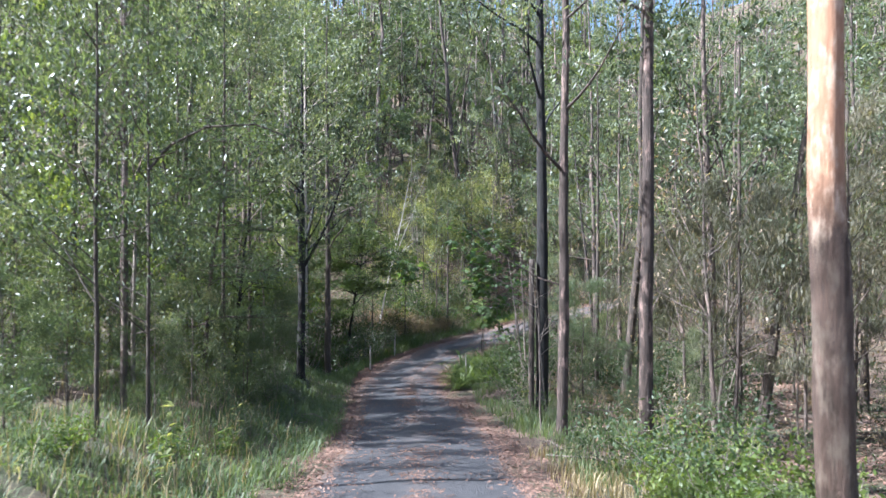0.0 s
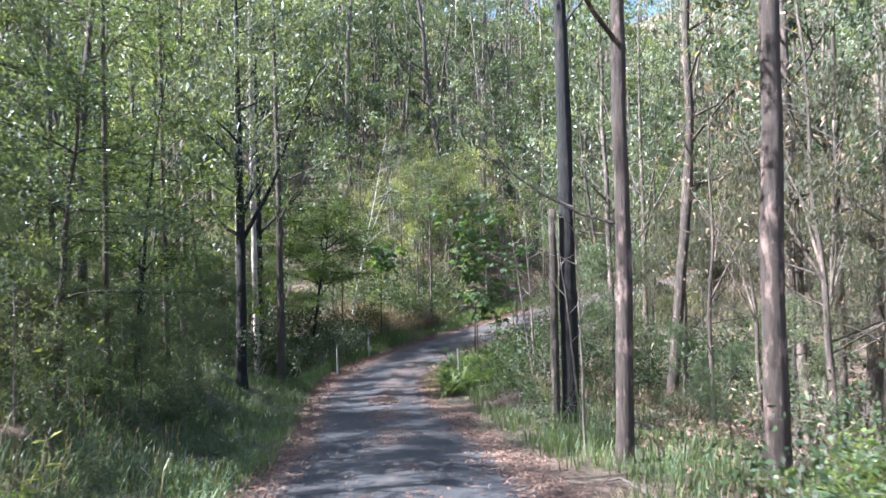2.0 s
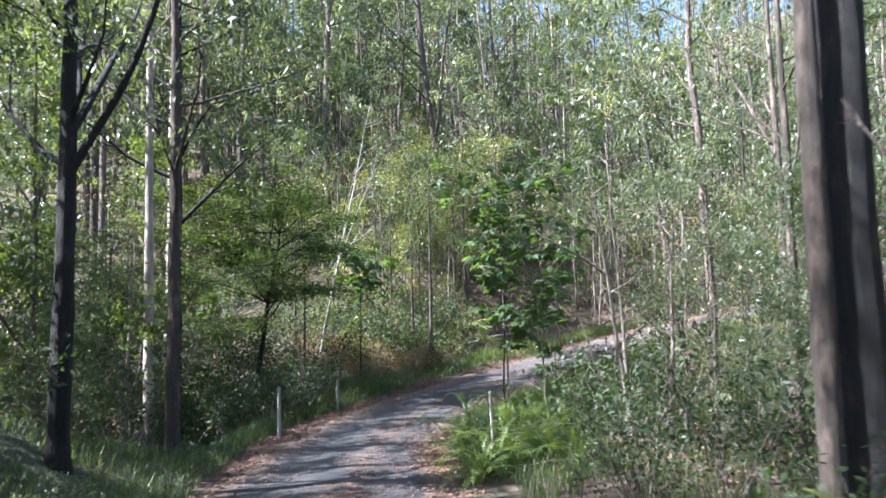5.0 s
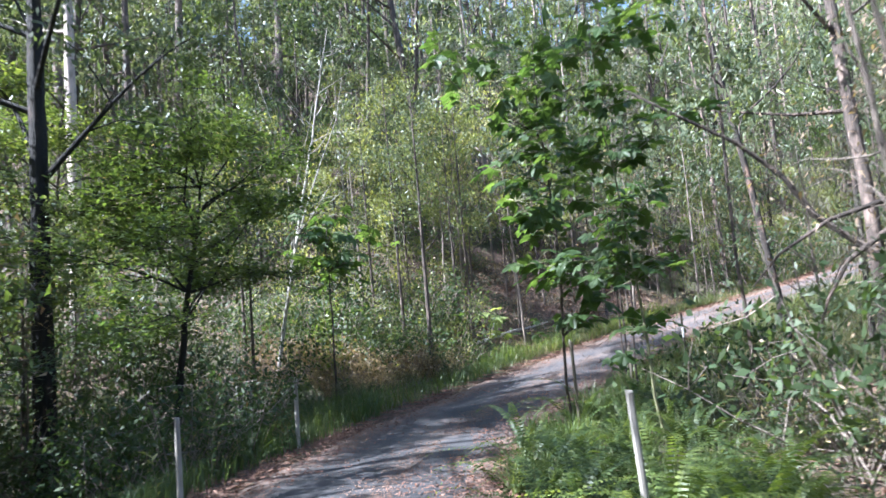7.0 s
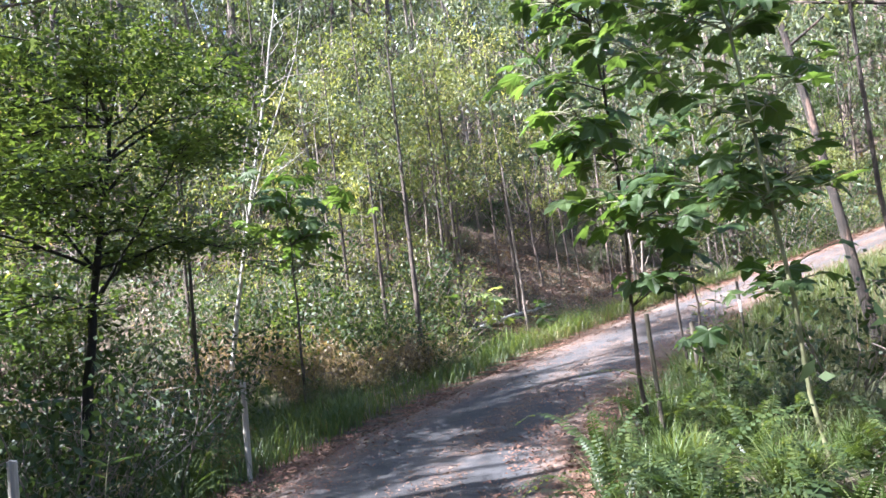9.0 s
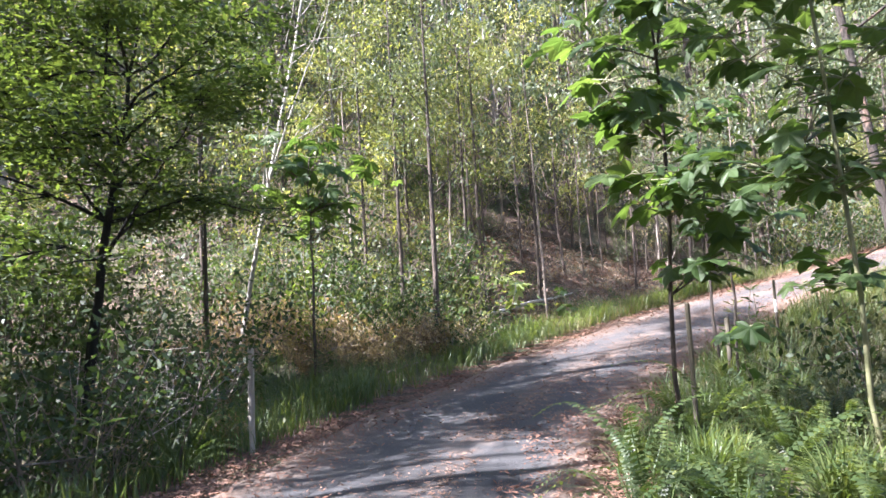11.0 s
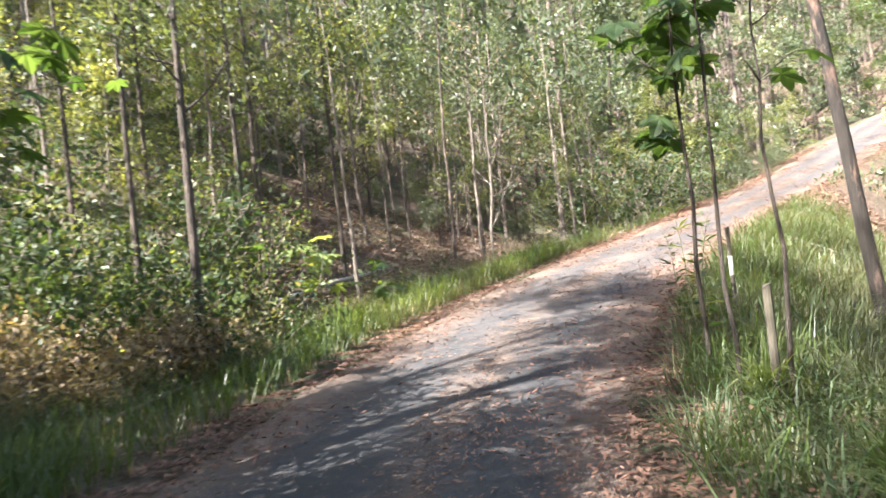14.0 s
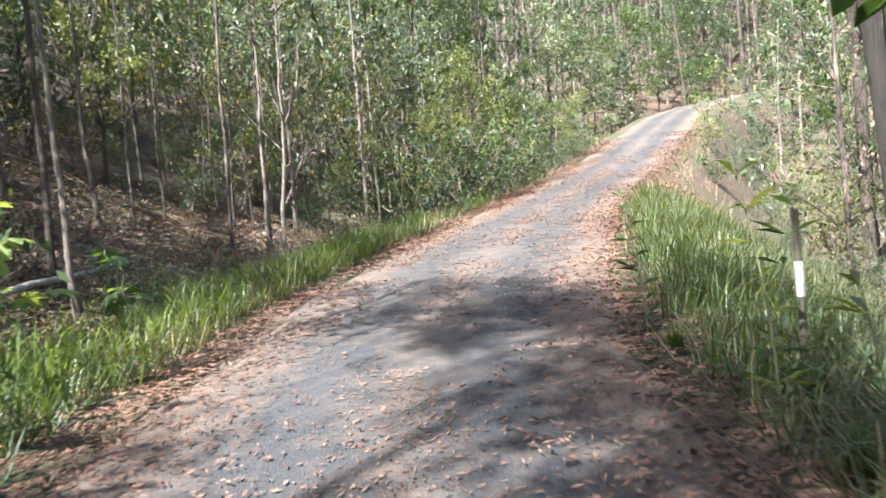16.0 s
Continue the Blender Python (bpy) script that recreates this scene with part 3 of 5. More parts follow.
# the dead white tree and straight saplings past the bend
gum(-3.5, 38.8, 41, 9.0, 0.10, BARK_WHITE, "dead bare tree with forked bleached white limbs", lean=(0.21, 0.0), forks=3, clear=0.42, limbs=14, reach=1.5, leaves=0, wob=0.03, name="dead_tree")
for sx, sy, h, dd, sd in ((0.25, 39.4, 7.5, 0.13, 42), (-0.35, 40.6, 8, 0.1, 43), (1.2, 41.9, 7, 0.11, 44), (-1.1, 41.3, 7.5, 0.09, 45), (1.7, 43.2, 8, 0.12, 46),
                          (-3.6, 37.3, 6, 0.08, 47), (-4.4, 40.4, 8, 0.1, 48), (-0.1, 42.8, 8, 0.1, 49), (3.2, 43.6, 8, 0.1, 50)):
    gum(sx, sy, sd, h, dd, BARK_BROWN, "thin straight dark sapling among the roadside brush", name="sapling", clear=0.42, limbs=12, reach=1.25, leaves=2100,
        leaf=YELLOW if sd % 3 else GUM, leaf_len=0.10, leaf_wid=0.035, clump=0.26, droop=0.4)
# bare pale stems
for sx, sy, h, lean, sd in ((2.9, 25.6, 4.5, (-0.14, 0.0), 61), (3.3, 25.4, 4.0, (0.05, 0.02), 62), (3.0, 26.2, 5.0, (-0.05, 0.02), 63), (7.6, 20.2, 3.4, (0.3, 0.1), 64), (8.3, 20.0, 2.6, (-0.05, 0.0), 65),
                            (2.2, 16.3, 4.2, (-0.03, 0.0), 66), (2.7, 18.8, 4.0, (-0.1, 0.0), 67)):
    gum(sx, sy, sd, h, 0.085 if sd < 64 else 0.05, TWIG, "thin bare grey stem leaning in the brush", lean=lean, clear=0.4, limbs=5, reach=0.9, leaves=0, name="dead_sapling", wob=0.04, sides=6)
# crooked tree with arching limbs over the ferns
c0 = height(4.6, 28.3)
gum(4.6, 28.3, 68, 4.6, 0.12, BARK_BROWN, "crooked dark tree with arching bare limbs", clear=0.5, limbs=5, reach=1.6, leaves=900, wob=0.05, name="crooked_tree", leaf=WATTLE, leaf_len=0.09, leaf_wid=0.025,
    extra=[([(0, 0, -1.9 - c0), (-0.5, 0.1, -1.35 - c0), (-0.9, 0.2, -1.0 - c0), (-1.2, 0.2, -0.55 - c0), (-1.62, 0.2, -0.19 - c0), (-2.2, 0.2, 0.14 - c0), (-2.7, 0.2, 0.44 - c0)], 0.05),
           ([(0, 0, -1.1 - c0), (-0.35, -0.1, -0.93 - c0), (-0.95, -0.1, -1.08 - c0), (-1.5, -0.1, -1.37 - c0), (-1.8, -0.1, -1.66 - c0)], 0.035),
           ([(0, 0, -1.3 - c0), (-0.54, -0.3, -1.25 - c0), (-0.95, -0.3, -1.49 - c0), (-1.2, -0.3, -1.83 - c0), (-1.36, -0.3, -2.18 - c0)], 0.04),
           ([(0, 0, -0.6 - c0), (-0.07, 0.2, -0.28 - c0), (-0.15, 0.2, 0.39 - c0), (-0.4, 0.2, 1.02 - c0)], 0.035)])
# low spreading tree over the gully fence
def spray_tree(name, label, seed, x, y, tall, radius, lean, limbs, reach, low, leaves, bark, leaf, leaf_len, leaf_wid):
    """A tree whose leaves lie in flat layered sprays along level limbs."""
    rng = np.random.default_rng(seed)
    root = tagged(new(name), label, "tree")
    stem = [np.array([lean[0] * f ** 1.6, lean[1] * f ** 1.6, f * tall - 0.1]) + rng.normal(0, 0.03, 3) * f for f in np.linspace(0, 1, 15)]
    tb = Tubes()
    tb.add(stem, [radius * (1.25 - 1.1 * f ** 0.8) for f in np.linspace(0, 1, 15)], 9, 0.08, rng)
    part("trunk", tb.mesh("trunk", bark), root)
    pads = []
    for k in range(limbs):
        f = low + (0.97 - low) * (k + rng.uniform(0, 0.8)) / limbs
        s = stem[min(14, int(f * 14))]
        a = 2.4 * k + rng.uniform(-0.5, 0.5)
        ln = reach * rng.uniform(0.65, 1.1) * (1.1 - 0.45 * (f - low) / (1 - low))
        lp = limb_path(rng, s, (math.cos(a), math.sin(a), rng.uniform(-0.1, 1.1)), ln, 7, -0.25, 0.18)
        lb = Tubes()
        lb.add(lp, [radius * 0.3 * (1 - 0.85 * i / 7) for i in range(8)], 6)
        for j in range(9):
            i = rng.integers(2, 8)
            dd = np.array(lp[i]) - np.array(lp[i - 1])
            dd = np.array([dd[0], dd[1], 0]) + np.array([*rng.normal(0, 0.22, 2), 0.02])
            tp = limb_path(rng, lp[i], dd, rng.uniform(0.35, 0.8), 3, -0.08, 0.12)
            lb.add(tp, [0.011, 0.009, 0.006, 0.003], 4)
            pads += [tp[1], tp[2], tp[3]]
        part("limb", lb.mesh("limb", bark), root)
    e = np.array(pads)[rng.integers(0, len(pads), leaves)]
    c = e + rng.normal(0, 1, (leaves, 3)) * np.array([0.22, 0.22, 0.1]) + np.array([0, 0, -0.03])
    d = rng.normal(0, 1, (leaves, 3)) * np.array([1, 1, 0.35]) + np.array([0, 0, -0.25])
    d /= np.linalg.norm(d, axis=1)[:, None]
    sd = np.cross(d, np.array([0, 0, 1.0]) + rng.normal(0, 0.35, (leaves, 3)))
    sd /= np.linalg.norm(sd, axis=1)[:, None] + 1e-9
    ln, w = leaf_len * rng.uniform(0.6, 1.3, (leaves, 1)), leaf_wid * rng.uniform(0.6, 1.3, (leaves, 1))
    part("crown", quads("crown", np.stack([c - d * ln * 0.5, c + sd * w * 0.5, c + d * ln * 0.5, c - sd * w * 0.5], 1), leaf), root)
    return stand(root, x, y)


spray_tree("spreading_tree", "spreading dark tree with layered green sprays hanging over the gully", 69, -4.6, 34.8, 6.6, 0.085, (1.0, -0.2), 26, 3.0, 0.5, 24000, BARK_BLACK, SPRAY, 0.11, 0.045)
spray_tree("spreading_tree", "dark bushy tree with green sprays low over the gully", 72, -7.4, 36.4, 7.6, 0.08, (0.5, 0.0), 24, 2.8, 0.3, 16000, BARK_BROWN, SPRAY, 0.12, 0.045)
spray_tree("spreading_tree", "dark bushy tree with green sprays low over the gully", 75, -7.6, 32.4, 6.4, 0.08, (0.3, 0.0), 20, 2.3, 0.25, 12000, BARK_BROWN, WATTLE, 0.12, 0.045)
spray_tree("spreading_tree", "dark tree with soft layered sprays on the grassy bank", 73, -5.4, 16.4, 6.0, 0.06, (0.6, 0.0), 15, 2.0, 0.3, 9000, BARK_BROWN, WATTLE, 0.1, 0.03)
spray_tree("spreading_tree", "dark tree with soft layered sprays on the grassy bank", 74, -5.9, 20.6, 6.6, 0.06, (0.7, 0.0), 15, 2.1, 0.25, 9000, BARK_BLACK, SPRAY, 0.1, 0.03)

# ---- the forest behind: a few grown kinds, set out by chance ----
rng = np.random.default_rng(77)
KINDS = {
    "tall": [make_tree("gum_tree", "tall slender gum in the forest behind", 100 + i, 17 + i, 0.11 + 0.02 * i, (BARK_GREY, BARK_BROWN, BARK_GREY, BARK_BROWN)[i], GUM, clear=0.3, limbs=12,
                       reach=3.0, leaves=2700, leaf_len=0.21, leaf_wid=0.075, wob=0.035, sides=7, rings=9, twigs=3, clump=0.26, forks=i % 2, joined=True) for i in range(4)],
    "mid": [make_tree("wattle_tree", "bushy grey-green understorey tree in the forest", 120 + i, 7.0 + i, 0.06 + 0.008 * i, (BARK_BROWN, BARK_GREY, BARK_BROWN, TWIG)[i], (WATTLE, GUM, SPRAY, GUM)[i], clear=0.1, limbs=13,
                      reach=2.2, leaves=2300, leaf_len=0.17, leaf_wid=0.06, wob=0.03, sides=6, rings=8, twigs=3, clump=0.2, forks=1, joined=True) for i in range(4)],
    "lit": [make_tree("young_tree", "young yellow-green leafy tree on the slope", 140 + i, 5.5 + i, 0.05, (BARK_BROWN, TWIG)[i], YELLOW, clear=0.15, limbs=13, reach=1.7, leaves=2400,
                      leaf_len=0.12, leaf_wid=0.045, wob=0.03, sides=6, twigs=3, clump=0.2, joined=True) for i in range(2)],
    "pole": [make_tree("pole_sapling", "thin bare-stemmed sapling in the forest", 150 + i, 7 + 2 * i, 0.04, (TWIG, BARK_BROWN, BARK_GREY)[i], GUM, clear=0.5, limbs=8, reach=1.1, leaves=420,
                       leaf_len=0.2, leaf_wid=0.07, wob=0.03, sides=5, twigs=2, joined=True) for i in range(3)],
    "shrub": [make_shrub(("wattle_shrub", "grey_green_shrub", "broadleaf_shrub", "yellow_green_shrub")[i], ("fine-leaved dark green shrub among the trees", "grey-green leafy shrub among the trees", "dark broad-leaved shrub among the trees", "yellow-green leafy shrub among the trees")[i], 160 + i, 1.0 + 0.3 * i, 0.8 + 0.15 * i, (WATTLE, GUM, GREEN, YELLOW)[i], leaves=(1300, 1200, 620, 820)[i], leaf_len=(0.085, 0.095, 0.1, 0.1)[i], leaf_wid=(0.024, 0.03, 0.045, 0.05)[i], simple=i != 2) for i in range(4)],
    "lime": [make_shrub("leafy_shrub", "broad-leaved shrub coloured a bright sunlit green", 186, 1.1, 0.95, LIME, stems=11, leaves=700, leaf_len=0.11, leaf_wid=0.055)],
    "bracken": [make_shrub("bracken", "dry reddish-brown bracken and dead brush", 180 + i, 0.9 + 0.25 * i, 1.0, (BRACKEN, DRY)[i], stems=12, leaves=620, leaf_len=0.1, leaf_wid=0.035) for i in range(2)],
    "bare": [make_tree("bare_tree", "half-dead grey tree with many bare twiggy branches", 190 + i, 6.0 + i, 0.05, (TWIG, BARK_GREY)[i], BRACKEN, clear=0.2, limbs=16, reach=1.8, leaves=260,
                       leaf_len=0.12, leaf_wid=0.04, wob=0.05, sides=6, twigs=4, forks=2, joined=True) for i in range(2)],
    "twiggy": [make_shrub("dead_shrub", "tangle of dry bare twigs on the forest floor", 170 + i, 0.9 + 0.4 * i, 1.0, DRY, stems=12, leaves=140, leaf_len=0.1, leaf_wid=0.03) for i in range(2)],
}
GROUPS = {"tall": "forest gums", "mid": "understorey trees", "lit": "young trees on the slope", "pole": "pole saplings", "shrub": "forest shrubs", "twiggy": "dead shrubs", "bracken": "dry bracken", "lime": "leafy green shrubs", "bare": "bare trees"}
used = {k: 0 for k in KINDS}
taken = []


def set_out(kind, x, y, scale=1.0):
    protos = KINDS[kind]
    i = used[kind]
    used[kind] += 1
    m = pose(x, y, height(x, y) - 0.08, rng.normal(0, 2.0), rng.normal(0, 2.0), rng.uniform(0, 360)) @ Matrix.Scale(scale, 4)
    ob = protos[i % len(protos)]
    if kind == "shrub" and i >= len(protos) and (-9 < x < -2.5 and 28 < y < 38.4 or -14 < x < -3.2 and 38 < y < 46):
        ob = protos[(0, 2)[i % 2]]
    elif kind == "shrub" and i >= len(protos) and x < 2 and 37 < y < 46:
        ob = protos[(3, 3, 1, 2)[i % 4]]
    elif kind == "shrub" and i >= len(protos) and x > 2.5 and y < 36:
        ob = protos[(0, 2)[i % 2]]
    if i < len(protos):
        ob.matrix_basis = m
    else:
        ob = copy_thing(ob, m)
    tagged(ob, group=GROUPS[kind])
    return ob


def scatter(kind, count, box, clear_of_road, gap, scales):
    x0, y0, x1, y1 = box
    tries, made = 0, 0
    while made < count and tries < count * 30:
        tries += 1
        x, y = rng.uniform(x0, x1), rng.uniform(y0, y1)
        dist, idx = near_road([x], [y])
        if over_edge(dist, idx)[0] < clear_of_road:
            continue
        if kind in ("mid", "lit", "shrub", "bracken", "twiggy") and 0.9 < x < 3.4 and 39.6 < y < 42.2:
            continue
        if kind in ("mid", "lit", "shrub", "bracken") and 2.0 < x < 13 and 41.0 < y < 48.5:
            continue
        if kind in ("tall", "mid") and 4 < x < 10.5 and 10 < y < 17.5:
            continue
        if kind in ("mid", "shrub", "bracken", "lit", "bare") and 3.4 < x < 11.5 and 29.5 < y < 40.5 and rng.random() < 0.85:
            continue
        if kind in ("tall", "mid") and 18 < x < 50 and 42 < y < 72 and rng.random() < 0.45:
            continue
        if kind == "tall" and -24 < x < -4 and 33 < y < 46:
            continue
        if kind == "mid" and -20 < x < -4 and 35 < y < 44:
            continue
        if kind == "lit" and (x < -3 or dist[0] > 0):
            continue
        if kind == "mid" and 11 < x < 25 and 44 < y < 52.5:
            continue
        if any((x - a) ** 2 + (y - b) ** 2 < gap * gap for a, b, k in taken if k == kind):
            continue
        taken.append((x, y, kind))
        set_out(kind, x, y, rng.uniform(*scales))
        made += 1


# far slope ahead
scatter("tall", 96, (-45, 49, 80, 100), 2.5, 2.4, (0.8, 1.25))
scatter("mid", 40, (30, 44, 80, 96), 3.0, 2.2, (0.9, 1.4))
scatter("mid", 80, (-36, 46, 45, 84), 2.3, 2.0, (0.7, 1.35))
scatter("lit", 40, (-9, 41.5, 26, 58), 2.0, 1.5, (0.6, 1.1))
scatter("pole", 38, (-16, 42, 26, 60), 2.0, 1.0, (0.7, 1.2))
scatter("shrub", 70, (-14, 41, 26, 56), 1.4, 0.9, (0.7, 1.3))
scatter("twiggy", 22, (-10, 41, 20, 54), 1.6, 1.2, (0.7, 1.2))
scatter("shrub", 34, (-9, 38, 2, 44), 1.3, 0.55, (0.6, 1.1))
scatter("bracken", 26, (-5, 38.0, 2.5, 42.5), 1.0, 0.5, (0.5, 0.95))
scatter("shrub", 26, (-16, 38, -7, 46), 1.3, 0.8, (0.8, 1.5))
scatter("mid", 10, (42, 57, 58, 70), 2.0, 1.6, (0.8, 1.2))
scatter("shrub", 40, (13, 46, 24, 53), 0.7, 0.6, (0.8, 1.5))
scatter("lit", 18, (13, 47.5, 28, 56), 1.3, 1.0, (0.5, 0.9))
scatter("mid", 34, (-30, 54, 40, 82), 2.5, 1.8, (1.2, 1.7))
scatter("mid", 14, (-14, 45, 10, 56), 2.5, 1.4, (0.5, 0.9))
scatter("shrub", 40, (-14, 43, 12, 56), 1.5, 0.8, (0.8, 1.5))
scatter("twiggy", 16, (3, 42, 13, 48), 1.2, 0.8, (0.5, 0.9))
scatter("tall", 26, (-30, 50, 34, 74), 2.5, 2.0, (0.9, 1.2))
scatter("pole", 26, (3, 46, 15, 53), 2.0, 0.5, (0.7, 1.1))
# left of the track
scatter("tall", 14, (-34, 14, -9, 26), 5.0, 2.4, (0.75, 1.0))
scatter("tall", 9, (-30, 24, -7, 42), 4.0, 2.6, (0.7, 1.0))
scatter("mid", 14, (-11, 13, -6.2, 26), 4.0, 1.8, (0.5, 0.8))
scatter("mid", 26, (-24, 10, -9.5, 26), 3.5, 1.8, (0.6, 1.1))
scatter("mid", 18, (-24, 26, -6.5, 43), 3.5, 2.0, (0.5, 0.9))
scatter("pole", 12, (-18, 14, -4.5, 44), 2.4, 1.0, (0.6, 1.0))
scatter("shrub", 64, (-16, 12, -3.8, 38), 1.8, 0.9, (0.6, 1.2))
scatter("twiggy", 10, (-12, 26, -3.6, 40), 1.4, 1.2, (0.7, 1.1))
# dense crowns added to shade the track; those nearest the start stay unseen
for k, (x, y, h) in enumerate([(-6.2, 5.2, 13), (-5.8, 13.2, 13), (-6.6, 15.0, 14), (-5.6, 18.6, 13), (-7.4, 20.4, 14), (-6.0, 22.6, 13), (-8.8, 17.4, 15), (-7.2, 1.8, 14), (-6.6, -2.5, 14)]):
    gum(x, y, 80 + k, h, 0.11 + 0.02 * (k % 3), (BARK_BROWN, BARK_GREY, BARK_RED)[k % 3], "slender bushy gum set on the bank to shade the track", clear=0.28, limbs=18, reach=2.8, leaves=8500, leaf=(WATTLE, GUM)[k % 2], leaf_len=0.1, leaf_wid=0.03, clump=0.26, twigs=7, joined=True)
# shadow casters added west of the gully to darken its hollow
for k, (x, y, h) in enumerate([(-12.4, 31.2, 11), (-12.9, 34.6, 11.5), (-11.6, 28.4, 10.5), (-13.6, 37.6, 10)]):
    gum(x, y, 95 + k, h, 0.14, (BARK_BROWN, BARK_GREY)[k % 2], "bushy dark gum added beyond the gully to shade it", clear=0.2, limbs=22, reach=2.8, leaves=8000, leaf=WATTLE, leaf_len=0.15, leaf_wid=0.05, clump=0.26, twigs=5, joined=True)
# right of the track
scatter("tall", 36, (5, 10, 46, 44), 3.5, 2.6, (0.75, 1.1))
scatter("mid", 34, (12, 16, 50, 52), 3.0, 2.0, (0.6, 1.1))
scatter("pole", 12, (4, 16, 24, 40), 2.5, 1.0, (0.6, 1.0))
scatter("shrub", 24, (4, 22, 10, 29), 2.0, 0.8, (0.7, 1.2))
scatter("bracken", 14, (4, 22, 14, 37), 2.2, 0.9, (0.6, 1.1))
scatter("shrub", 46, (3.2, 9, 22, 38), 1.5, 1.0, (0.4, 0.8))
scatter("twiggy", 30, (4, 15, 20, 37), 1.6, 1.2, (0.7, 1.2))
scatter("shrub", 24, (11, 36, 32, 50), 1.0, 0.9, (0.7, 1.3))
scatter("mid", 14, (12, 38, 40, 54), 2.0, 1.6, (0.5, 0.9))
scatter("bare", 34, (5, 14, 24, 40), 3.0, 1.4, (0.7, 1.2))
scatter("bare", 10, (-16, 26, -5, 44), 2.6, 1.6, (0.6, 1.0))
scatter("bare", 10, (-4, 44, 16, 54), 2.5, 1.4, (0.7, 1.0))
scatter("tall", 16, (-38, 47, -10, 64), 3.0, 2.0, (1.25, 1.5))
# behind the start, for shade and closure
scatter("tall", 34, (-34, -30, 28, 3), 3.5, 3.0, (0.8, 1.1))


# ---- far woods closing the valley ----
def far_woods(seed, spots, label):
    """Distant crowns over thin trunks, too many and too far to tell apart."""
    rng = np.random.default_rng(seed)
    leaves, tb = [], Tubes()
    for x, y in spots:
        z, h = height(x, y), rng.uniform(11, 20)
        tb.add([(x, y, z - 0.3), (x + rng.normal(0, 0.3), y, z + h * 0.55), (x + rng.normal(0, 0.6), y, z + h)], [0.16, 0.12, 0.04], 4)
        for k in range(7):
            c = np.array([x, y, z + h * rng.uniform(0.25, 1.0)]) + rng.normal(0, 1.2, 3) * np.array([1, 1, 0.4])
            leaves.append(leaf_quads(rng, c + rng.normal(0, 0.62, (26, 3)), 0.42, 0.2, 0.4, simple=True))
    tagged(new("far_wood_trunks", tb.mesh("far_wood_trunks", BARK_GREY)), "grey trunks of the distant woods", "woods", kind="stuff")
    return tagged(new("far_woods", quads("far_woods", np.concatenate(leaves), GUM)), label, "woods", kind="stuff")


fr_ = np.random.default_rng(90)
far_spots = []
for count, (x0, y0, x1, y1) in ((540, (-70, 66, 100, 106)), (170, (-70, 106, 110, 130)), (90, (54, 8, 95, 60)), (70, (-80, 0, -32, 60)), (60, (50, 58, 90, 80))):
    for k in range(count):
        far_spots.append((fr_.uniform(x0, x1), fr_.uniform(y0, y1)))
far_woods(91, far_spots, "grey-green wooded hillside rising behind the track")


# ---- grasses ----
def blades(rng, x, y, tall, wide, lean=0.45):
    """Bent blades of two pieces each."""
    n = len(x)
    z = land(x, y) - 0.02
    base = np.stack([x, y, z], 1)
    a = rng.uniform(0, 2 * math.pi, n)
    out = np.stack([np.cos(a), np.sin(a), np.zeros(n)], 1)
    side = np.stack([-np.sin(a), np.cos(a), np.zeros(n)], 1)
    h = (tall * rng.uniform(0.45, 1.3, n))[:, None]
    ln = (lean * rng.uniform(0.2, 1.5, n))[:, None] * h
    up = np.array([0, 0, 1.0])
    mid = base + up * h * 0.62 + out * ln * 0.4
    tip = base + up * h * (1.0 - 0.25 * np.clip(ln / h, 0, 1.6)) + out * ln
    w = side * (wide * rng.uniform(0.6, 1.3, n))[:, None] * 0.5
    q1 = np.stack([base - w, base + w, mid + w * 0.8, mid - w * 0.8], 1)
    q2 = np.stack([mid - w * 0.8, mid + w * 0.8, tip + w * 0.1, tip - w * 0.1], 1)
    return np.concatenate([q1, q2])


def sward(name, label, seed, box, count, tall, wide, mat, near=0.15, far=6.0, patch=0.0, lean=0.45):
    rng = np.random.default_rng(seed)
    x, y = rng.uniform(box[0], box[2], count), rng.uniform(box[1], box[3], count)
    dist, idx = near_road(x, y)
    o = over_edge(dist, idx)
    keep = (o > near + rng.uniform(-0.12, 0.12, count)) & (o < far * rng.uniform(0.4, 1, count))
    x, y = x[keep], y[keep]
    f = np.array([noise.noise((a * 0.8, b * 0.8, seed)) for a, b in zip(x, y)])
    k = f > patch - 0.3
    x, y, f = x[k], y[k], f[k]
    me = quads(name, blades(rng, x, y, tall * (0.75 + 0.6 * np.clip(f + 0.3, 0, 1)), wide, lean), mat)
    return tagged(new(name, me), label, "grass", kind="stuff")


sward("verge_grass", "soft green grass on the bank beside the track", 1, (-10, 1, -1.4, 28), 60000, 0.32, 0.014, GRASS, 0.2, 8, 0.05, 0.9)
sward("verge_grass", "green grass and weeds beside the track", 2, (1.0, 1, 7, 26), 26000, 0.3, 0.016, GRASS, 0.55, 5, 0.1)
sward("verge_grass", "bright green roadside grass past the bend", 3, (-3, 33, 14, 47), 42000, 0.44, 0.013, CLUMP, 0.3, 2.2, 0.05, 0.8)
sward("verge_grass", "tall grass past the bend, coloured a sunlit lime green", 11, (1.5, 40, 9, 46), 14000, 0.5, 0.013, LIME, 0.35, 2.0, 0.0, 0.8)
sward("verge_grass", "long green grass on the inside of the bend", 4, (0.5, 25, 14, 44), 34000, 0.4, 0.012, GRASS, 0.25, 2.6, -0.05, 1.5)
sward("olive_grass", "soft olive grass on the inside of the bend", 10, (2.5, 30, 14, 45), 42000, 0.42, 0.011, OLIVE, 0.2, 3.2, -0.1, 1.5)
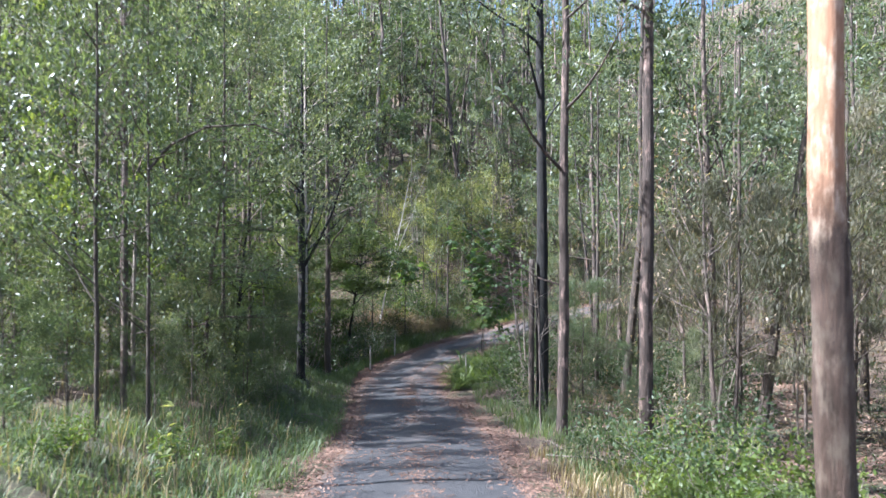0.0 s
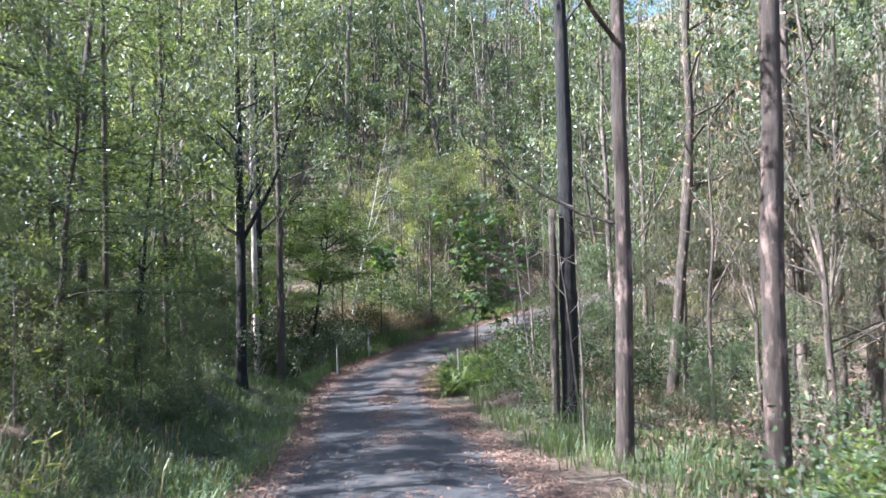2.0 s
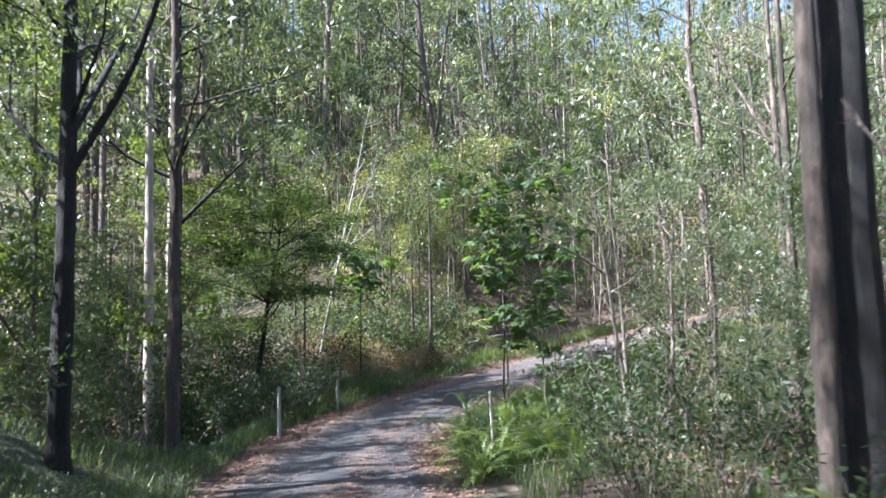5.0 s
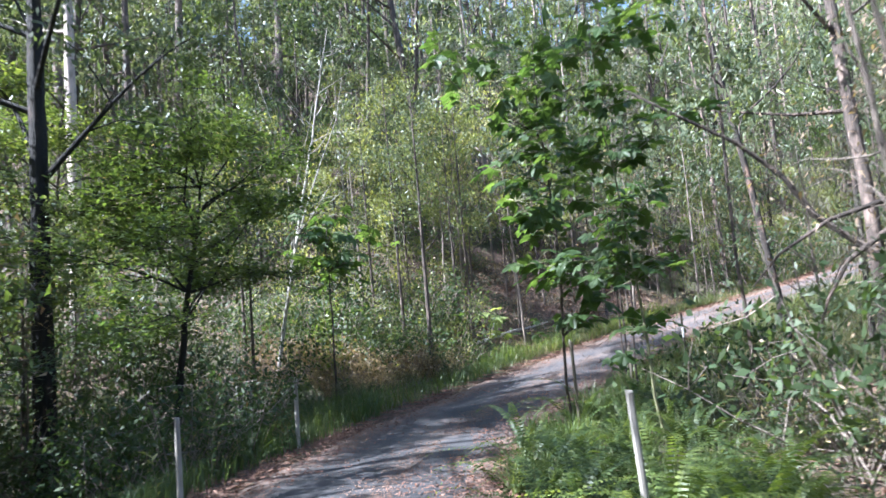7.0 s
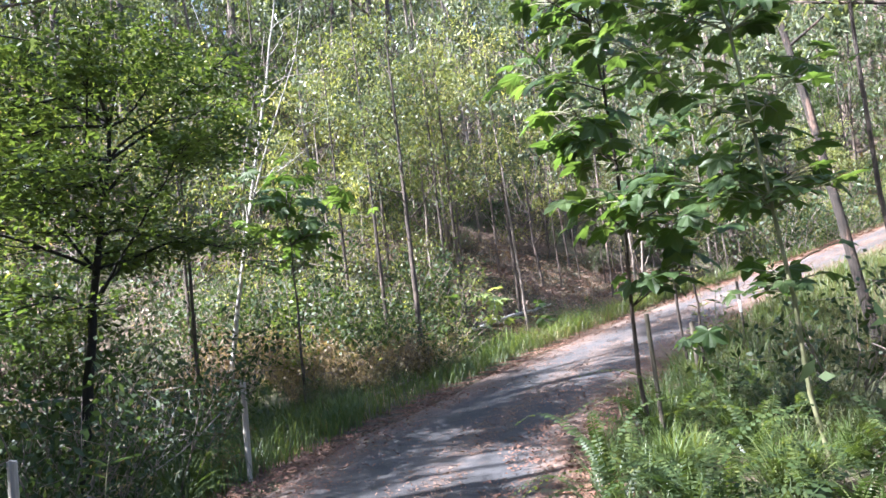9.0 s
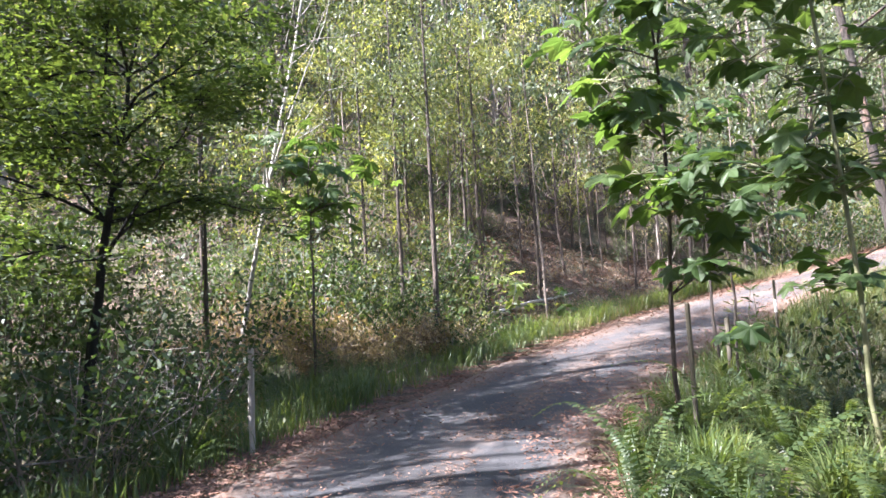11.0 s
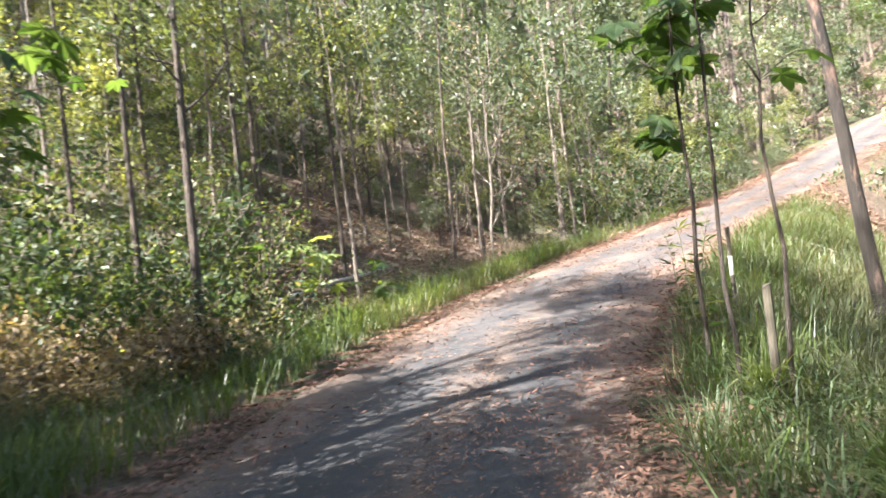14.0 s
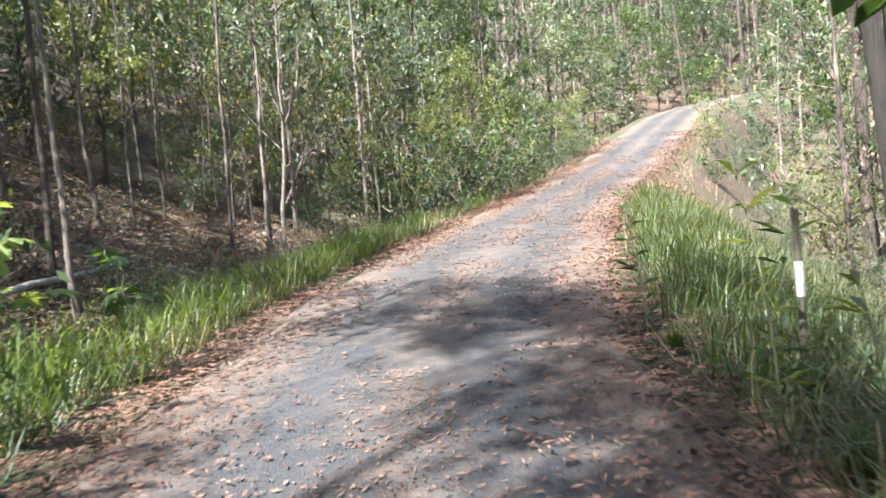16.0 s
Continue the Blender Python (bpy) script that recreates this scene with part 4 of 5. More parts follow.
sward("gully_grass", "dark grass and weeds along the gully", 5, (-7, 27, -1.0, 40), 30000, 0.34, 0.014, GRASS, 0.3, 7.0)
sward("olive_grass", "tall olive grass and weeds below the inside of the bend", 8, (3.0, 29, 12, 40.5), 30000, 0.42, 0.012, OLIVE, 0.8, 9.0, 0.12, 1.0)
sward("dry_stalks", "pale dry grass stalks on the bank", 9, (-8, 6, -2.2, 17), 1500, 0.55, 0.010, DRY, 0.7, 6.0, 0.15, 0.5)
sward("dry_grass", "dry straw-coloured grass beside the track", 6, (1.0, 8.2, 4, 12.8), 3600, 0.24, 0.012, DRY, 0.3, 1.8, 0.15)
sward("dry_grass", "dry straw-coloured grass along the climb", 7, (-4, 34, 26, 52), 14000, 0.28, 0.012, DRY, 0.2, 3, 0.25)


def tussock(seed, tall, count, label="arching clump of long bright green grass", mat=CLUMP):
    rng = np.random.default_rng(seed)
    c = []
    for k in range(count):
        a, bend = rng.uniform(0, 2 * math.pi), rng.uniform(0.15, 1.0)
        h = tall * rng.uniform(0.55, 1.15)
        w = rng.uniform(0.009, 0.018)
        b = np.array([rng.normal(0, 0.09), rng.normal(0, 0.09), -0.03])
        o, sd = np.array([math.cos(a), math.sin(a), 0]), np.array([-math.sin(a), math.cos(a), 0])
        pts = []
        for i in range(6):
            f = i / 5
            pts.append(b + o * (bend * h * 0.9 * f ** 1.8) + np.array([0, 0, h * (f - 0.62 * bend * f ** 2.6)]))
        for i in range(5):
            w0, w1 = w * (1 - (i / 5) ** 2 * 0.9), w * (1 - ((i + 1) / 5) ** 2 * 0.95)
            c.append([pts[i] - sd * w0, pts[i] + sd * w0, pts[i + 1] + sd * w1, pts[i + 1] - sd * w1])
    return tagged(new("grass_clump", quads("grass_clump", np.array(c), mat)), label, "grass", "grass clumps", "stuff")


TUSS = [tussock(200 + i, 0.95 + 0.12 * i, 170) for i in range(3)]
spots = [(2.75, 32.7, 0.85), (3.6, 33.0, 0.8), (3.4, 34.1, 0.75), (4.3, 34.6, 0.7), (4.1, 35.5, 0.7), (5.0, 36.0, 0.65), (5.3, 37.0, 0.6), (6.4, 37.4, 0.6),
         (0.95, 26.45, 1.05), (1.3, 26.1, 1.1), (1.65, 26.5, 1.1), (1.15, 26.95, 1.0), (0.7, 25.75, 0.9), (1.9, 26.0, 1.0), (1.05, 25.6, 0.9), (2.2, 26.7, 1.0),
         (0.9, 27.6, 1.2), (1.6, 28.3, 1.3), (1.1, 29.3, 1.2), (2.0, 29.6, 1.3), (1.5, 30.6, 1.3), (2.4, 30.9, 1.2), (1.9, 31.9, 1.2), (2.7, 32.0, 1.1), (0.8, 28.5, 1.1), (1.2, 30.4, 1.1),
         (-2.9, 34.4, 0.6), (-2.3, 35.4, 0.6), (-1.7, 36.6, 0.55), (-3.4, 33.1, 0.55)]
for i, (x, y, s_) in enumerate(spots):
    m = pose(x, y, height(x, y), 0, 0, 67 * i) @ Matrix.Scale(s_ * 0.72, 4)
    if i < 3:
        TUSS[i].matrix_basis = m
    else:
        copy_thing(TUSS[i % 3], m)


STALK, nt, p = material("green_stalk")
nt.links.new(ramp(nt, noise_tex(nt, 12, 3), [(0.3, (0.10, 0.11, 0.05)), (0.7, (0.22, 0.21, 0.12))]), p.inputs["Base Color"])


def frond_mesh(seed, length, mat=FERN):
    """An arching fern frond: a rib with a row of leaflets on each side."""
    rng = np.random.default_rng(seed)
    n = 34
    rib = [np.array([0, length * (0.5 * f + 0.3 * f * f), length * (1.05 * f - 0.8 * f ** 2.4)]) for f in np.linspace(0, 1, n + 1)]
    v, f = [], []
    for i in range(n):
        k = len(v)
        w = 0.004 * (1 - i / n) + 0.001
        p, q = rib[i], rib[i + 1]
        v += [p + np.array([-w, 0, 0]), p + np.array([w, 0, 0]), q + np.array([w, 0, 0]), q + np.array([-w, 0, 0])]
        f.append((k, k + 1, k + 2, k + 3))
        if i < 3:
            continue
        t = (q - p) / np.linalg.norm(q - p)
        ln = 0.042 * math.sin(math.pi * min(1, (i + 2) / (n + 1)) ** 0.75) + 0.012
        for s in (-1, 1):
            o = np.array([s, 0, 0]) * ln + t * ln * 0.25 + np.array([0, 0, -0.25 * ln + rng.normal(0, 0.006)])
            k = len(v)
            v += [p, p + o * 0.5 - t * 0.012, p + o, p + o * 0.5 + t * 0.014]
            f.append((k, k + 1, k + 2, k + 3) if s > 0 else (k + 3, k + 2, k + 1, k))
    return mesh_from("frond", v, f, mat)


FRONDS = [frond_mesh(210 + i, 0.95 + 0.17 * i) for i in range(4)]
# same fronds in a brighter leaf: sunlight put into the colour
SUNLIT_FRONDS = [frond_mesh(216 + i, 0.95 + 0.17 * i, LIME) for i in range(4)]


def fern(x, y, seed, count, scale=1.0, fronds=FRONDS, label="clump of arching green fishbone fern fronds"):
    rng = np.random.default_rng(seed)
    root = tagged(new("fern"), label, "fern", "ferns by the track")
    for k in range(count):
        fr = new("frond", fronds[k % 4])
        fr.parent = root
        fr.matrix_basis = pose(rng.normal(0, 0.07), rng.normal(0, 0.07), -0.02, rng.uniform(-30, 26), rng.normal(0, 12), rng.uniform(0, 360)) @ Matrix.Scale(rng.uniform(0.7, 1.15), 4)
    root.matrix_basis = pose(x, y, height(x, y)) @ Matrix.Scale(scale, 4)
    return root


for i, (x, y, s_) in enumerate([(0.75, 25.6, 1.0), (1.1, 26.3, 1.1), (0.55, 26.5, 0.9), (1.6, 26.0, 1.0), (0.8, 27.2, 1.05), (1.4, 27.1, 1.1), (2.0, 26.9, 1.0), (0.9, 28.1, 1.0), (1.5, 28.4, 1.1), (2.1, 28.0, 1.0),
                                (1.1, 29.1, 1.05), (1.75, 29.4, 1.1), (2.4, 29.0, 1.0), (1.35, 30.2, 1.05), (2.05, 30.4, 1.1), (2.7, 30.1, 0.95), (1.7, 31.0, 0.95), (2.4, 31.4, 1.05), (3.0, 31.2, 0.9), (2.2, 32.2, 0.95), (2.9, 32.3, 0.9),
                                (0.5, 25.1, 0.95), (0.4, 27.4, 0.9), (0.5, 28.8, 0.95), (0.75, 29.9, 0.95), (1.05, 31.0, 0.9), (-2.7, 32.2, 0.7), (-2.95, 34.9, 0.8), (-2.4, 35.9, 0.75), (1.9, 25.1, 0.8), (2.5, 27.6, 0.9), (-2.9, 36.6, 0.8), (-3.3, 35.7, 0.9), (-3.6, 36.9, 0.9), (-4.2, 36.2, 1.0), (-3.9, 34.6, 0.9), (-4.6, 35.3, 0.9), (-2.5, 37.2, 0.7), (-3.2, 37.8, 0.8), (-4.4, 37.4, 0.9), (-3.5, 33.4, 0.8), (-5.2, 36.8, 0.9)]):
    if i in (0, 1, 3, 21, 29):
        fern(x, y, 500 + i, 30, s_, SUNLIT_FRONDS, "clump of sword fern round a post, coloured a sunlit yellow-green")
    elif x > 0 and i % 2:
        copy_thing(TUSS[i % 3], pose(x, y, height(x, y), 0, 0, 71 * i) @ Matrix.Scale(0.95 * s_, 4))
        copy_thing(TUSS[(i + 1) % 3], pose(x + 0.3, y + 0.25, height(x + 0.3, y + 0.25), 0, 0, 31 * i) @ Matrix.Scale(0.85 * s_, 4))
    else:
        fern(x, y, 500 + i, 24 if x > 0 else 16, s_)


def weed(x, y, seed, tall, label, lean=0.15, mat=None):
    """A single stalk with narrow leaves."""
    rng = np.random.default_rng(seed)
    root = tagged(new("weed"), label, "plant", "weeds by the track")
    a = rng.uniform(0, 2 * math.pi)
    pts = [np.array([math.cos(a) * lean * tall * f ** 2, math.sin(a) * lean * tall * f ** 2, tall * f]) for f in np.linspace(0, 1, 9)]
    tb = Tubes()
    tb.add(pts, [0.008 * (1 - 0.7 * i / 8) for i in range(9)], 5)
    part("stalk", tb.mesh("stalk", STALK), root)
    cs = []
    n = int(26 * tall)
    for k in range(n):
        f = rng.uniform(0.15, 1.0)
        q = pts[min(8, int(f * 8))]
        b_ = rng.uniform(0, 2 * math.pi)
        o = np.array([math.cos(b_), math.sin(b_), rng.uniform(0.1, 0.8)])
        ln = rng.uniform(0.08, 0.2)
        sd = np.array([-math.sin(b_), math.cos(b_), 0]) * ln * 0.13
        cs.append([q, q + o * ln * 0.5 + sd, q + o * ln - np.array([0, 0, 0.04]), q + o * ln * 0.5 - sd])
    part("foliage", quads("foliage", np.array(cs), mat or GREEN), root)
    root.matrix_basis = pose(x, y, height(x, y) - 0.02)


# ---- broad-leaved plants with lobed leaves ----
def lobed_leaf(name, size, lobes=5, mat=LOBED, cup=0.2):
    v, f = [(0, 0, 0)], []
    n = lobes * 4
    for k in range(n + 1):
        a = math.radians(-150 + 300 * k / n)
        ph = k % 4
        env = 0.72 + 0.28 * math.cos(a)
        r = size * env * (1.05 if ph == 2 else 0.62 if ph == 0 else 0.86)
        v.append((r * math.sin(a), r * math.cos(a), -cup * r * r / size - (0.05 * size if ph == 2 else 0)))
    for k in range(1, n + 1):
        f.append((0, k, k + 1))
    return mesh_from(name, v, f, mat)


LEAF_BIG = lobed_leaf("leaf", 0.205)
LEAF_MID = lobed_leaf("leaf", 0.165)
LEAF_PALE = lobed_leaf("leaf", 0.27, 7, PALE)
LEAF_WIDE = lobed_leaf("leaf", 0.27, 7)
def lobed_plant(x, y, seed, tall, leaf, count, spread, low, label, radius=0.03, lean=(0, 0), name="lobed_leaf_tree", branches=5, free=None):
    rng = np.random.default_rng(seed)
    root = tagged(new(name), label, "plant")
    tb = Tubes()
    stem = [np.array([lean[0] * f * tall + rng.normal(0, 0.02), lean[1] * f * tall + rng.normal(0, 0.02), f * tall - 0.05]) for f in np.linspace(0, 1, 9)]
    tb.add(stem, [radius * (1 - 0.7 * i / 8) for i in range(9)], 7)
    nodes = []
    for k in range(branches):
        f = low + (0.95 - low) * k / max(1, branches - 1)
        s = stem[min(8, int(f * 8))]
        a = rng.uniform(0, 2 * math.pi)
        lp = limb_path(rng, s, (math.cos(a), math.sin(a), 0.6), spread * (0.2 + 1.1 * f) * rng.uniform(0.6, 1.1), 4, 0.2, 0.12)
        tb.add(lp, [radius * 0.4, radius * 0.33, radius * 0.27, radius * 0.2, radius * 0.14], 5)
        nodes += lp[1:]
    nodes += [s for i, s in enumerate(stem) if i / 8 >= low]
    part("stem", tb.mesh("stem", BARK_BROWN if radius > 0.02 else STALK), root)
    st = Tubes()
    for k in range(count):
        s = np.array(nodes[rng.integers(0, len(nodes))])
        a = rng.uniform(0, 2 * math.pi)
        o = np.array([math.cos(a), math.sin(a), rng.uniform(-0.1, 0.5)])
        e = s + o * rng.uniform(0.12, 0.4) * (0.5 + spread * 0.5)
        if free and e[0] < free[0] and e[2] < free[1]:
            continue
        st.add([s, (s + e) / 2 + np.array([0, 0, 0.02]), e], [0.006, 0.005, 0.004], 4)
        lf = new("leaf", leaf)
        lf.parent = root
        sc = rng.uniform(0.65, 1.2)
        lf.matrix_basis = pose(*e, rng.normal(-22, 20), rng.normal(0, 16), math.degrees(a) - 90) @ Matrix.Scale(sc, 4)
    tagged(part("stalkwork", st.mesh("stalkwork", STALK), root), kind="stuff")
    root.matrix_basis = pose(x, y, height(x, y))
    return root


lobed_plant(2.4, 29.9, 301, 5.4, LEAF_MID, 340, 1.3, 0.34, "small dark tree with lobed green leaves leaning over the track", 0.02, (-0.08, -0.03), branches=13, free=(-0.9, 2.3))
lobed_plant(1.72, 31.5, 302, 5.6, LEAF_BIG, 270, 1.5, 0.32, "slim young tree with lobed green leaves", 0.024, branches=17, free=(-1.0, 2.0))
lobed_plant(3.65, 34.85, 303, 3.9, LEAF_BIG, 72, 0.6, 0.52, "tall thin sapling topped with dark lobed leaves", 0.022, branches=4)
lobed_plant(-1.98, 38.0, 304, 3.9, LEAF_WIDE, 95, 1.6, 0.7, "umbrella-like sapling with lobed leaves on a bare stem", 0.03, branches=9)
lobed_plant(2.1, 41.0, 305, 1.45, LEAF_PALE, 12, 0.55, 0.62, "small plant with pale sunlit lobed leaves", 0.014, branches=3, name="lobed_leaf_plant")
lobed_plant(0.9, 40.6, 306, 1.5, LEAF_MID, 12, 0.4, 0.5, "small plant with pale lobed leaves", 0.014, branches=3, name="lobed_leaf_plant")
lobed_plant(3.4, 41.9, 307, 0.9, LEAF_MID, 9, 0.3, 0.4, "small green plant with lobed leaves in the grass", 0.012, branches=3, name="lobed_leaf_plant")
lobed_plant(-6.5, 38.5, 308, 3.2, LEAF_BIG, 34, 0.9, 0.55, "dark lobed-leaf sapling in the gully", 0.024, branches=6)
lobed_plant(2.75, 32.3, 309, 1.0, LEAF_BIG, 9, 0.3, 0.5, "low plant with lobed leaves in the grass", 0.014, branches=2, name="lobed_leaf_plant")
lobed_plant(3.4, 34.35, 310, 3.4, LEAF_MID, 8, 0.3, 0.75, "thin bare sapling on the inside of the bend", 0.021, branches=3)
lobed_plant(3.45, 33.9, 311, 3.0, LEAF_MID, 6, 0.3, 0.75, "thin bare sapling on the inside of the bend", 0.0205, branches=3)

for i, (x, y, h) in enumerate([(4.55, 36.0, 1.4), (4.75, 36.1, 1.2), (3.9, 34.9, 0.8), (4.2, 35.4, 0.9), (5.6, 37.4, 0.9), (7.2, 38.6, 0.9), (2.9, 40.9, 0.7), (4.6, 42.0, 0.8), (6.3, 42.9, 1.0), (7.5, 43.4, 0.9), (8.8, 44.0, 1.1),
                               (0.6, 39.2, 0.8), (-0.7, 38.6, 0.9), (-1.8, 37.2, 0.7), (-2.6, 36.4, 0.8), (1.2, 39.9, 0.7), (2.0, 10.9, 0.7), (2.3, 8.6, 0.8), (2.2, 19.3, 0.9), (2.0, 21.4, 0.8), (1.5, 23.2, 0.7), (-3.3, 29.9, 0.7), (-3.0, 31.0, 0.8), (-3.4, 9.2, 0.9), (-3.8, 9.9, 1.1), (-3.3, 10.6, 0.8), (-4.2, 11.4, 1.0), (-3.6, 12.4, 0.9), (-3.3, 8.2, 0.8), (-4.4, 7.4, 1.0), (-3.1, 6.6, 0.7)]):
    weed(x, y, 600 + i, h, "upright roadside weed with narrow pale green leaves", mat=YELLOW if i % 3 == 0 else GREEN)
copy_thing(KINDS["twiggy"][0], pose(-3.05, 31.7, height(-3.05, 31.7), 0, 0, 20) @ Matrix.Scale(0.8, 4))
gum(-3.2, 33.6, 79, 1.3, 0.026, BARK_WHITE, "small dead shrub with pale bare twigs in the gully", limbs=7, clear=0.25, reach=0.75, leaves=0, wob=0.04, sides=6, name="dead_sapling")
copy_thing(KINDS["bracken"][0], pose(-3.3, 37.4, height(-3.3, 37.4), 0, 0, 20) @ Matrix.Scale(1.1, 4))
OAK = [make_tree("she_oak", "brownish she-oak with fine hanging needles", 240 + i, 7.5 + i, 0.07, BARK_BROWN, NEEDLE, clear=0.3, limbs=18, reach=2.0,
                 leaves=8000, leaf_len=0.2, leaf_wid=0.02, wob=0.03, sides=7, twigs=4, clump=0.22, droop=1.2, joined=True) for i in range(2)]
for k, (x, y, s_) in enumerate([(6.4, 16.0, 0.8), (8.2, 14.6, 0.9), (9.6, 18.0, 1.0), (7.0, 19.6, 0.85), (10.8, 15.2, 1.0), (11.6, 20.6, 1.1), (6.2, 23.4, 0.85), (8.6, 24.0, 1.0), (10.6, 26.4, 1.1), (13.4, 17.4, 1.1),
                                (13.6, 24.0, 1.2), (7.6, 27.0, 0.8), (9.6, 31.0, 1.0), (12.4, 30.0, 1.1), (15.6, 28.0, 1.2), (16.5, 21.0, 1.2), (11.5, 11.5, 1.0), (8.6, 34.2, 0.8)]):
    m = pose(x, y, height(x, y) - 0.06, 0, 0, 67 * k) @ Matrix.Scale(s_, 4)
    if k < 2:
        OAK[k].matrix_basis = m
    tagged(OAK[k] if k < 2 else copy_thing(OAK[k % 2], m), group="she-oaks")
FINE = [make_tree("fine_leaved_tree", "soft grey-green tree with fine drooping leaves", 230 + i, 6.5 + i, 0.045, (BARK_BROWN, TWIG)[i], (WATTLE, GUM)[i], clear=0.04, limbs=20, reach=2.0,
                  leaves=10000, leaf_len=0.12, leaf_wid=0.032, wob=0.03, sides=6, twigs=5, clump=0.25, droop=0.9, joined=True) for i in range(2)]
# the five from (-8.6, 30.2) to (-10.4, 28.6) are added to shade the gully
for k, (x, y, s_) in enumerate([(4.5, 23.4, 0.6), (4.0, 25.4, 0.6), (-7.8, 15.6, 0.8), (-6.6, 19.2, 0.75), (-5.2, 8.6, 0.6), (-5.0, 12.6, 0.55), (-6.4, 12.4, 0.75), (-5.1, 14.8, 0.6), (-4.9, 18.2, 0.55), (-5.0, 21.6, 0.6), (-6.8, 23.0, 0.75), (-8.0, 13.6, 0.9), (-4.5, 16.4, 0.45), (-4.6, 19.8, 0.45), (-5.6, 17.0, 0.6), (-6.9, 16.9, 0.75), (-6.3, 21.0, 0.7), (-9.6, 14.2, 0.9), (-9.0, 19.6, 0.9), (-8.6, 30.2, 0.95), (-9.2, 32.6, 1.0), (-8.2, 34.6, 0.9), (-9.4, 36.6, 1.0), (-10.4, 28.6, 1.0),
                               (5.4, 20.8, 0.55), (6.4, 18.0, 0.6), (4.8, 17.4, 0.45), (7.8, 22.0, 0.7),
                                (-6.0, 27.2, 0.8), (-7.0, 31.5, 1.0), (4.6, 29.4, 0.55), (5.6, 27.6, 0.6), (6.4, 30.2, 0.5)]):
    m = pose(x, y, height(x, y) - 0.06, 0, 0, 71 * k) @ Matrix.Scale(s_, 4)
    if k < 2:
        FINE[k].matrix_basis = m
    ob = FINE[k] if k < 2 else copy_thing(FINE[k % 2], m)
    tagged(ob, group="fine-leaved trees")
br = np.random.default_rng(35)
for k in range(20):
    x, y = br.uniform(3.3, 6.6), br.uniform(26.5, 31.6)
    tagged(copy_thing((KINDS["shrub"][0], KINDS["shrub"][2], KINDS["twiggy"][0], KINDS["twiggy"][1])[k % 4], pose(x, y, height(x, y) - 0.05, 0, 0, 37 * k) @ Matrix.Scale(br.uniform(0.7, 1.15), 4)), group="brush inside the bend")
for k in range(4):
    x, y = br.uniform(3.6, 6.8), br.uniform(27, 31.5)
    tagged(copy_thing(KINDS["bare"][k % 2], pose(x, y, height(x, y) - 0.05, 0, 0, 97 * k) @ Matrix.Scale(br.uniform(0.6, 0.9), 4)), group="bare trees")
gr = np.random.default_rng(33)
for k in range(38):
    x, y = gr.uniform(-8.5, -3.2), gr.uniform(30, 38.4)
    tagged(copy_thing(KINDS["shrub"][(0, 2)[k % 2]], pose(x, y, height(x, y) - 0.05, 0, 0, 41 * k) @ Matrix.Scale(gr.uniform(0.7, 1.15), 4)), group="dark shrubs in the gully")
kr = np.random.default_rng(39)
for k in range(30):
    x = kr.uniform(-4.6, 0.9)
    y = 38.7 + 0.25 * abs(x + 1.5) + kr.uniform(0, 2.6)
    if over_edge(*near_road([x], [y]))[0] < 0.9:
        continue
    proto = (KINDS["bracken"][0], KINDS["bracken"][0], KINDS["shrub"][2], KINDS["bracken"][1], KINDS["twiggy"][0])[k % 5]
    tagged(copy_thing(proto, pose(x, y, height(x, y) - 0.04, 0, 0, 83 * k) @ Matrix.Scale(kr.uniform(0.6, 1.0), 4)), group="brush past the gully")
for k in range(22):
    x, y = kr.uniform(-5.2, -2.5), kr.uniform(30.5, 36.8)
    if over_edge(*near_road([x], [y]))[0] < 0.75:
        continue
    proto = (KINDS["shrub"][2], KINDS["bracken"][0], KINDS["shrub"][0])[k % 3]
    tagged(copy_thing(proto, pose(x, y, height(x, y) - 0.04, 0, 0, 47 * k) @ Matrix.Scale(kr.uniform(0.45, 0.7), 4)), group="dark shrubs in the gully")
pr = np.random.default_rng(37)
for k in range(26):
    x = pr.uniform(-4.2, -0.6)
    y = 37.6 + 0.2 * abs(x + 1.5) + pr.uniform(0, 1.9)
    if over_edge(*near_road([x], [y]))[0] < 0.7:
        continue
    proto = (TUSS[k % 3], KINDS["bracken"][k % 2], KINDS["shrub"][1], KINDS["twiggy"][1])[k % 4]
    ob = copy_thing(proto, pose(x, y, height(x, y) - 0.04, 0, 0, 59 * k) @ Matrix.Scale(pr.uniform(0.4, 0.62), 4))
    if k % 4:
        tagged(ob, group="brush past the gully")
zr = np.random.default_rng(31)
for k in range(26):
    x = zr.uniform(-3.4, 0.6)
    y = 38.55 + 0.35 * max(0.0, x + 0.5) + 0.1 * abs(x + 1.5) + zr.uniform(0, 1.0)
    proto = (KINDS["bracken"][0], KINDS["bracken"][1], KINDS["twiggy"][0])[k % 3]
    tagged(copy_thing(proto, pose(x, y, height(x, y) - 0.05, 0, 0, 77 * k) @ Matrix.Scale(zr.uniform(0.85, 1.3), 4)), group="brush past the gully")
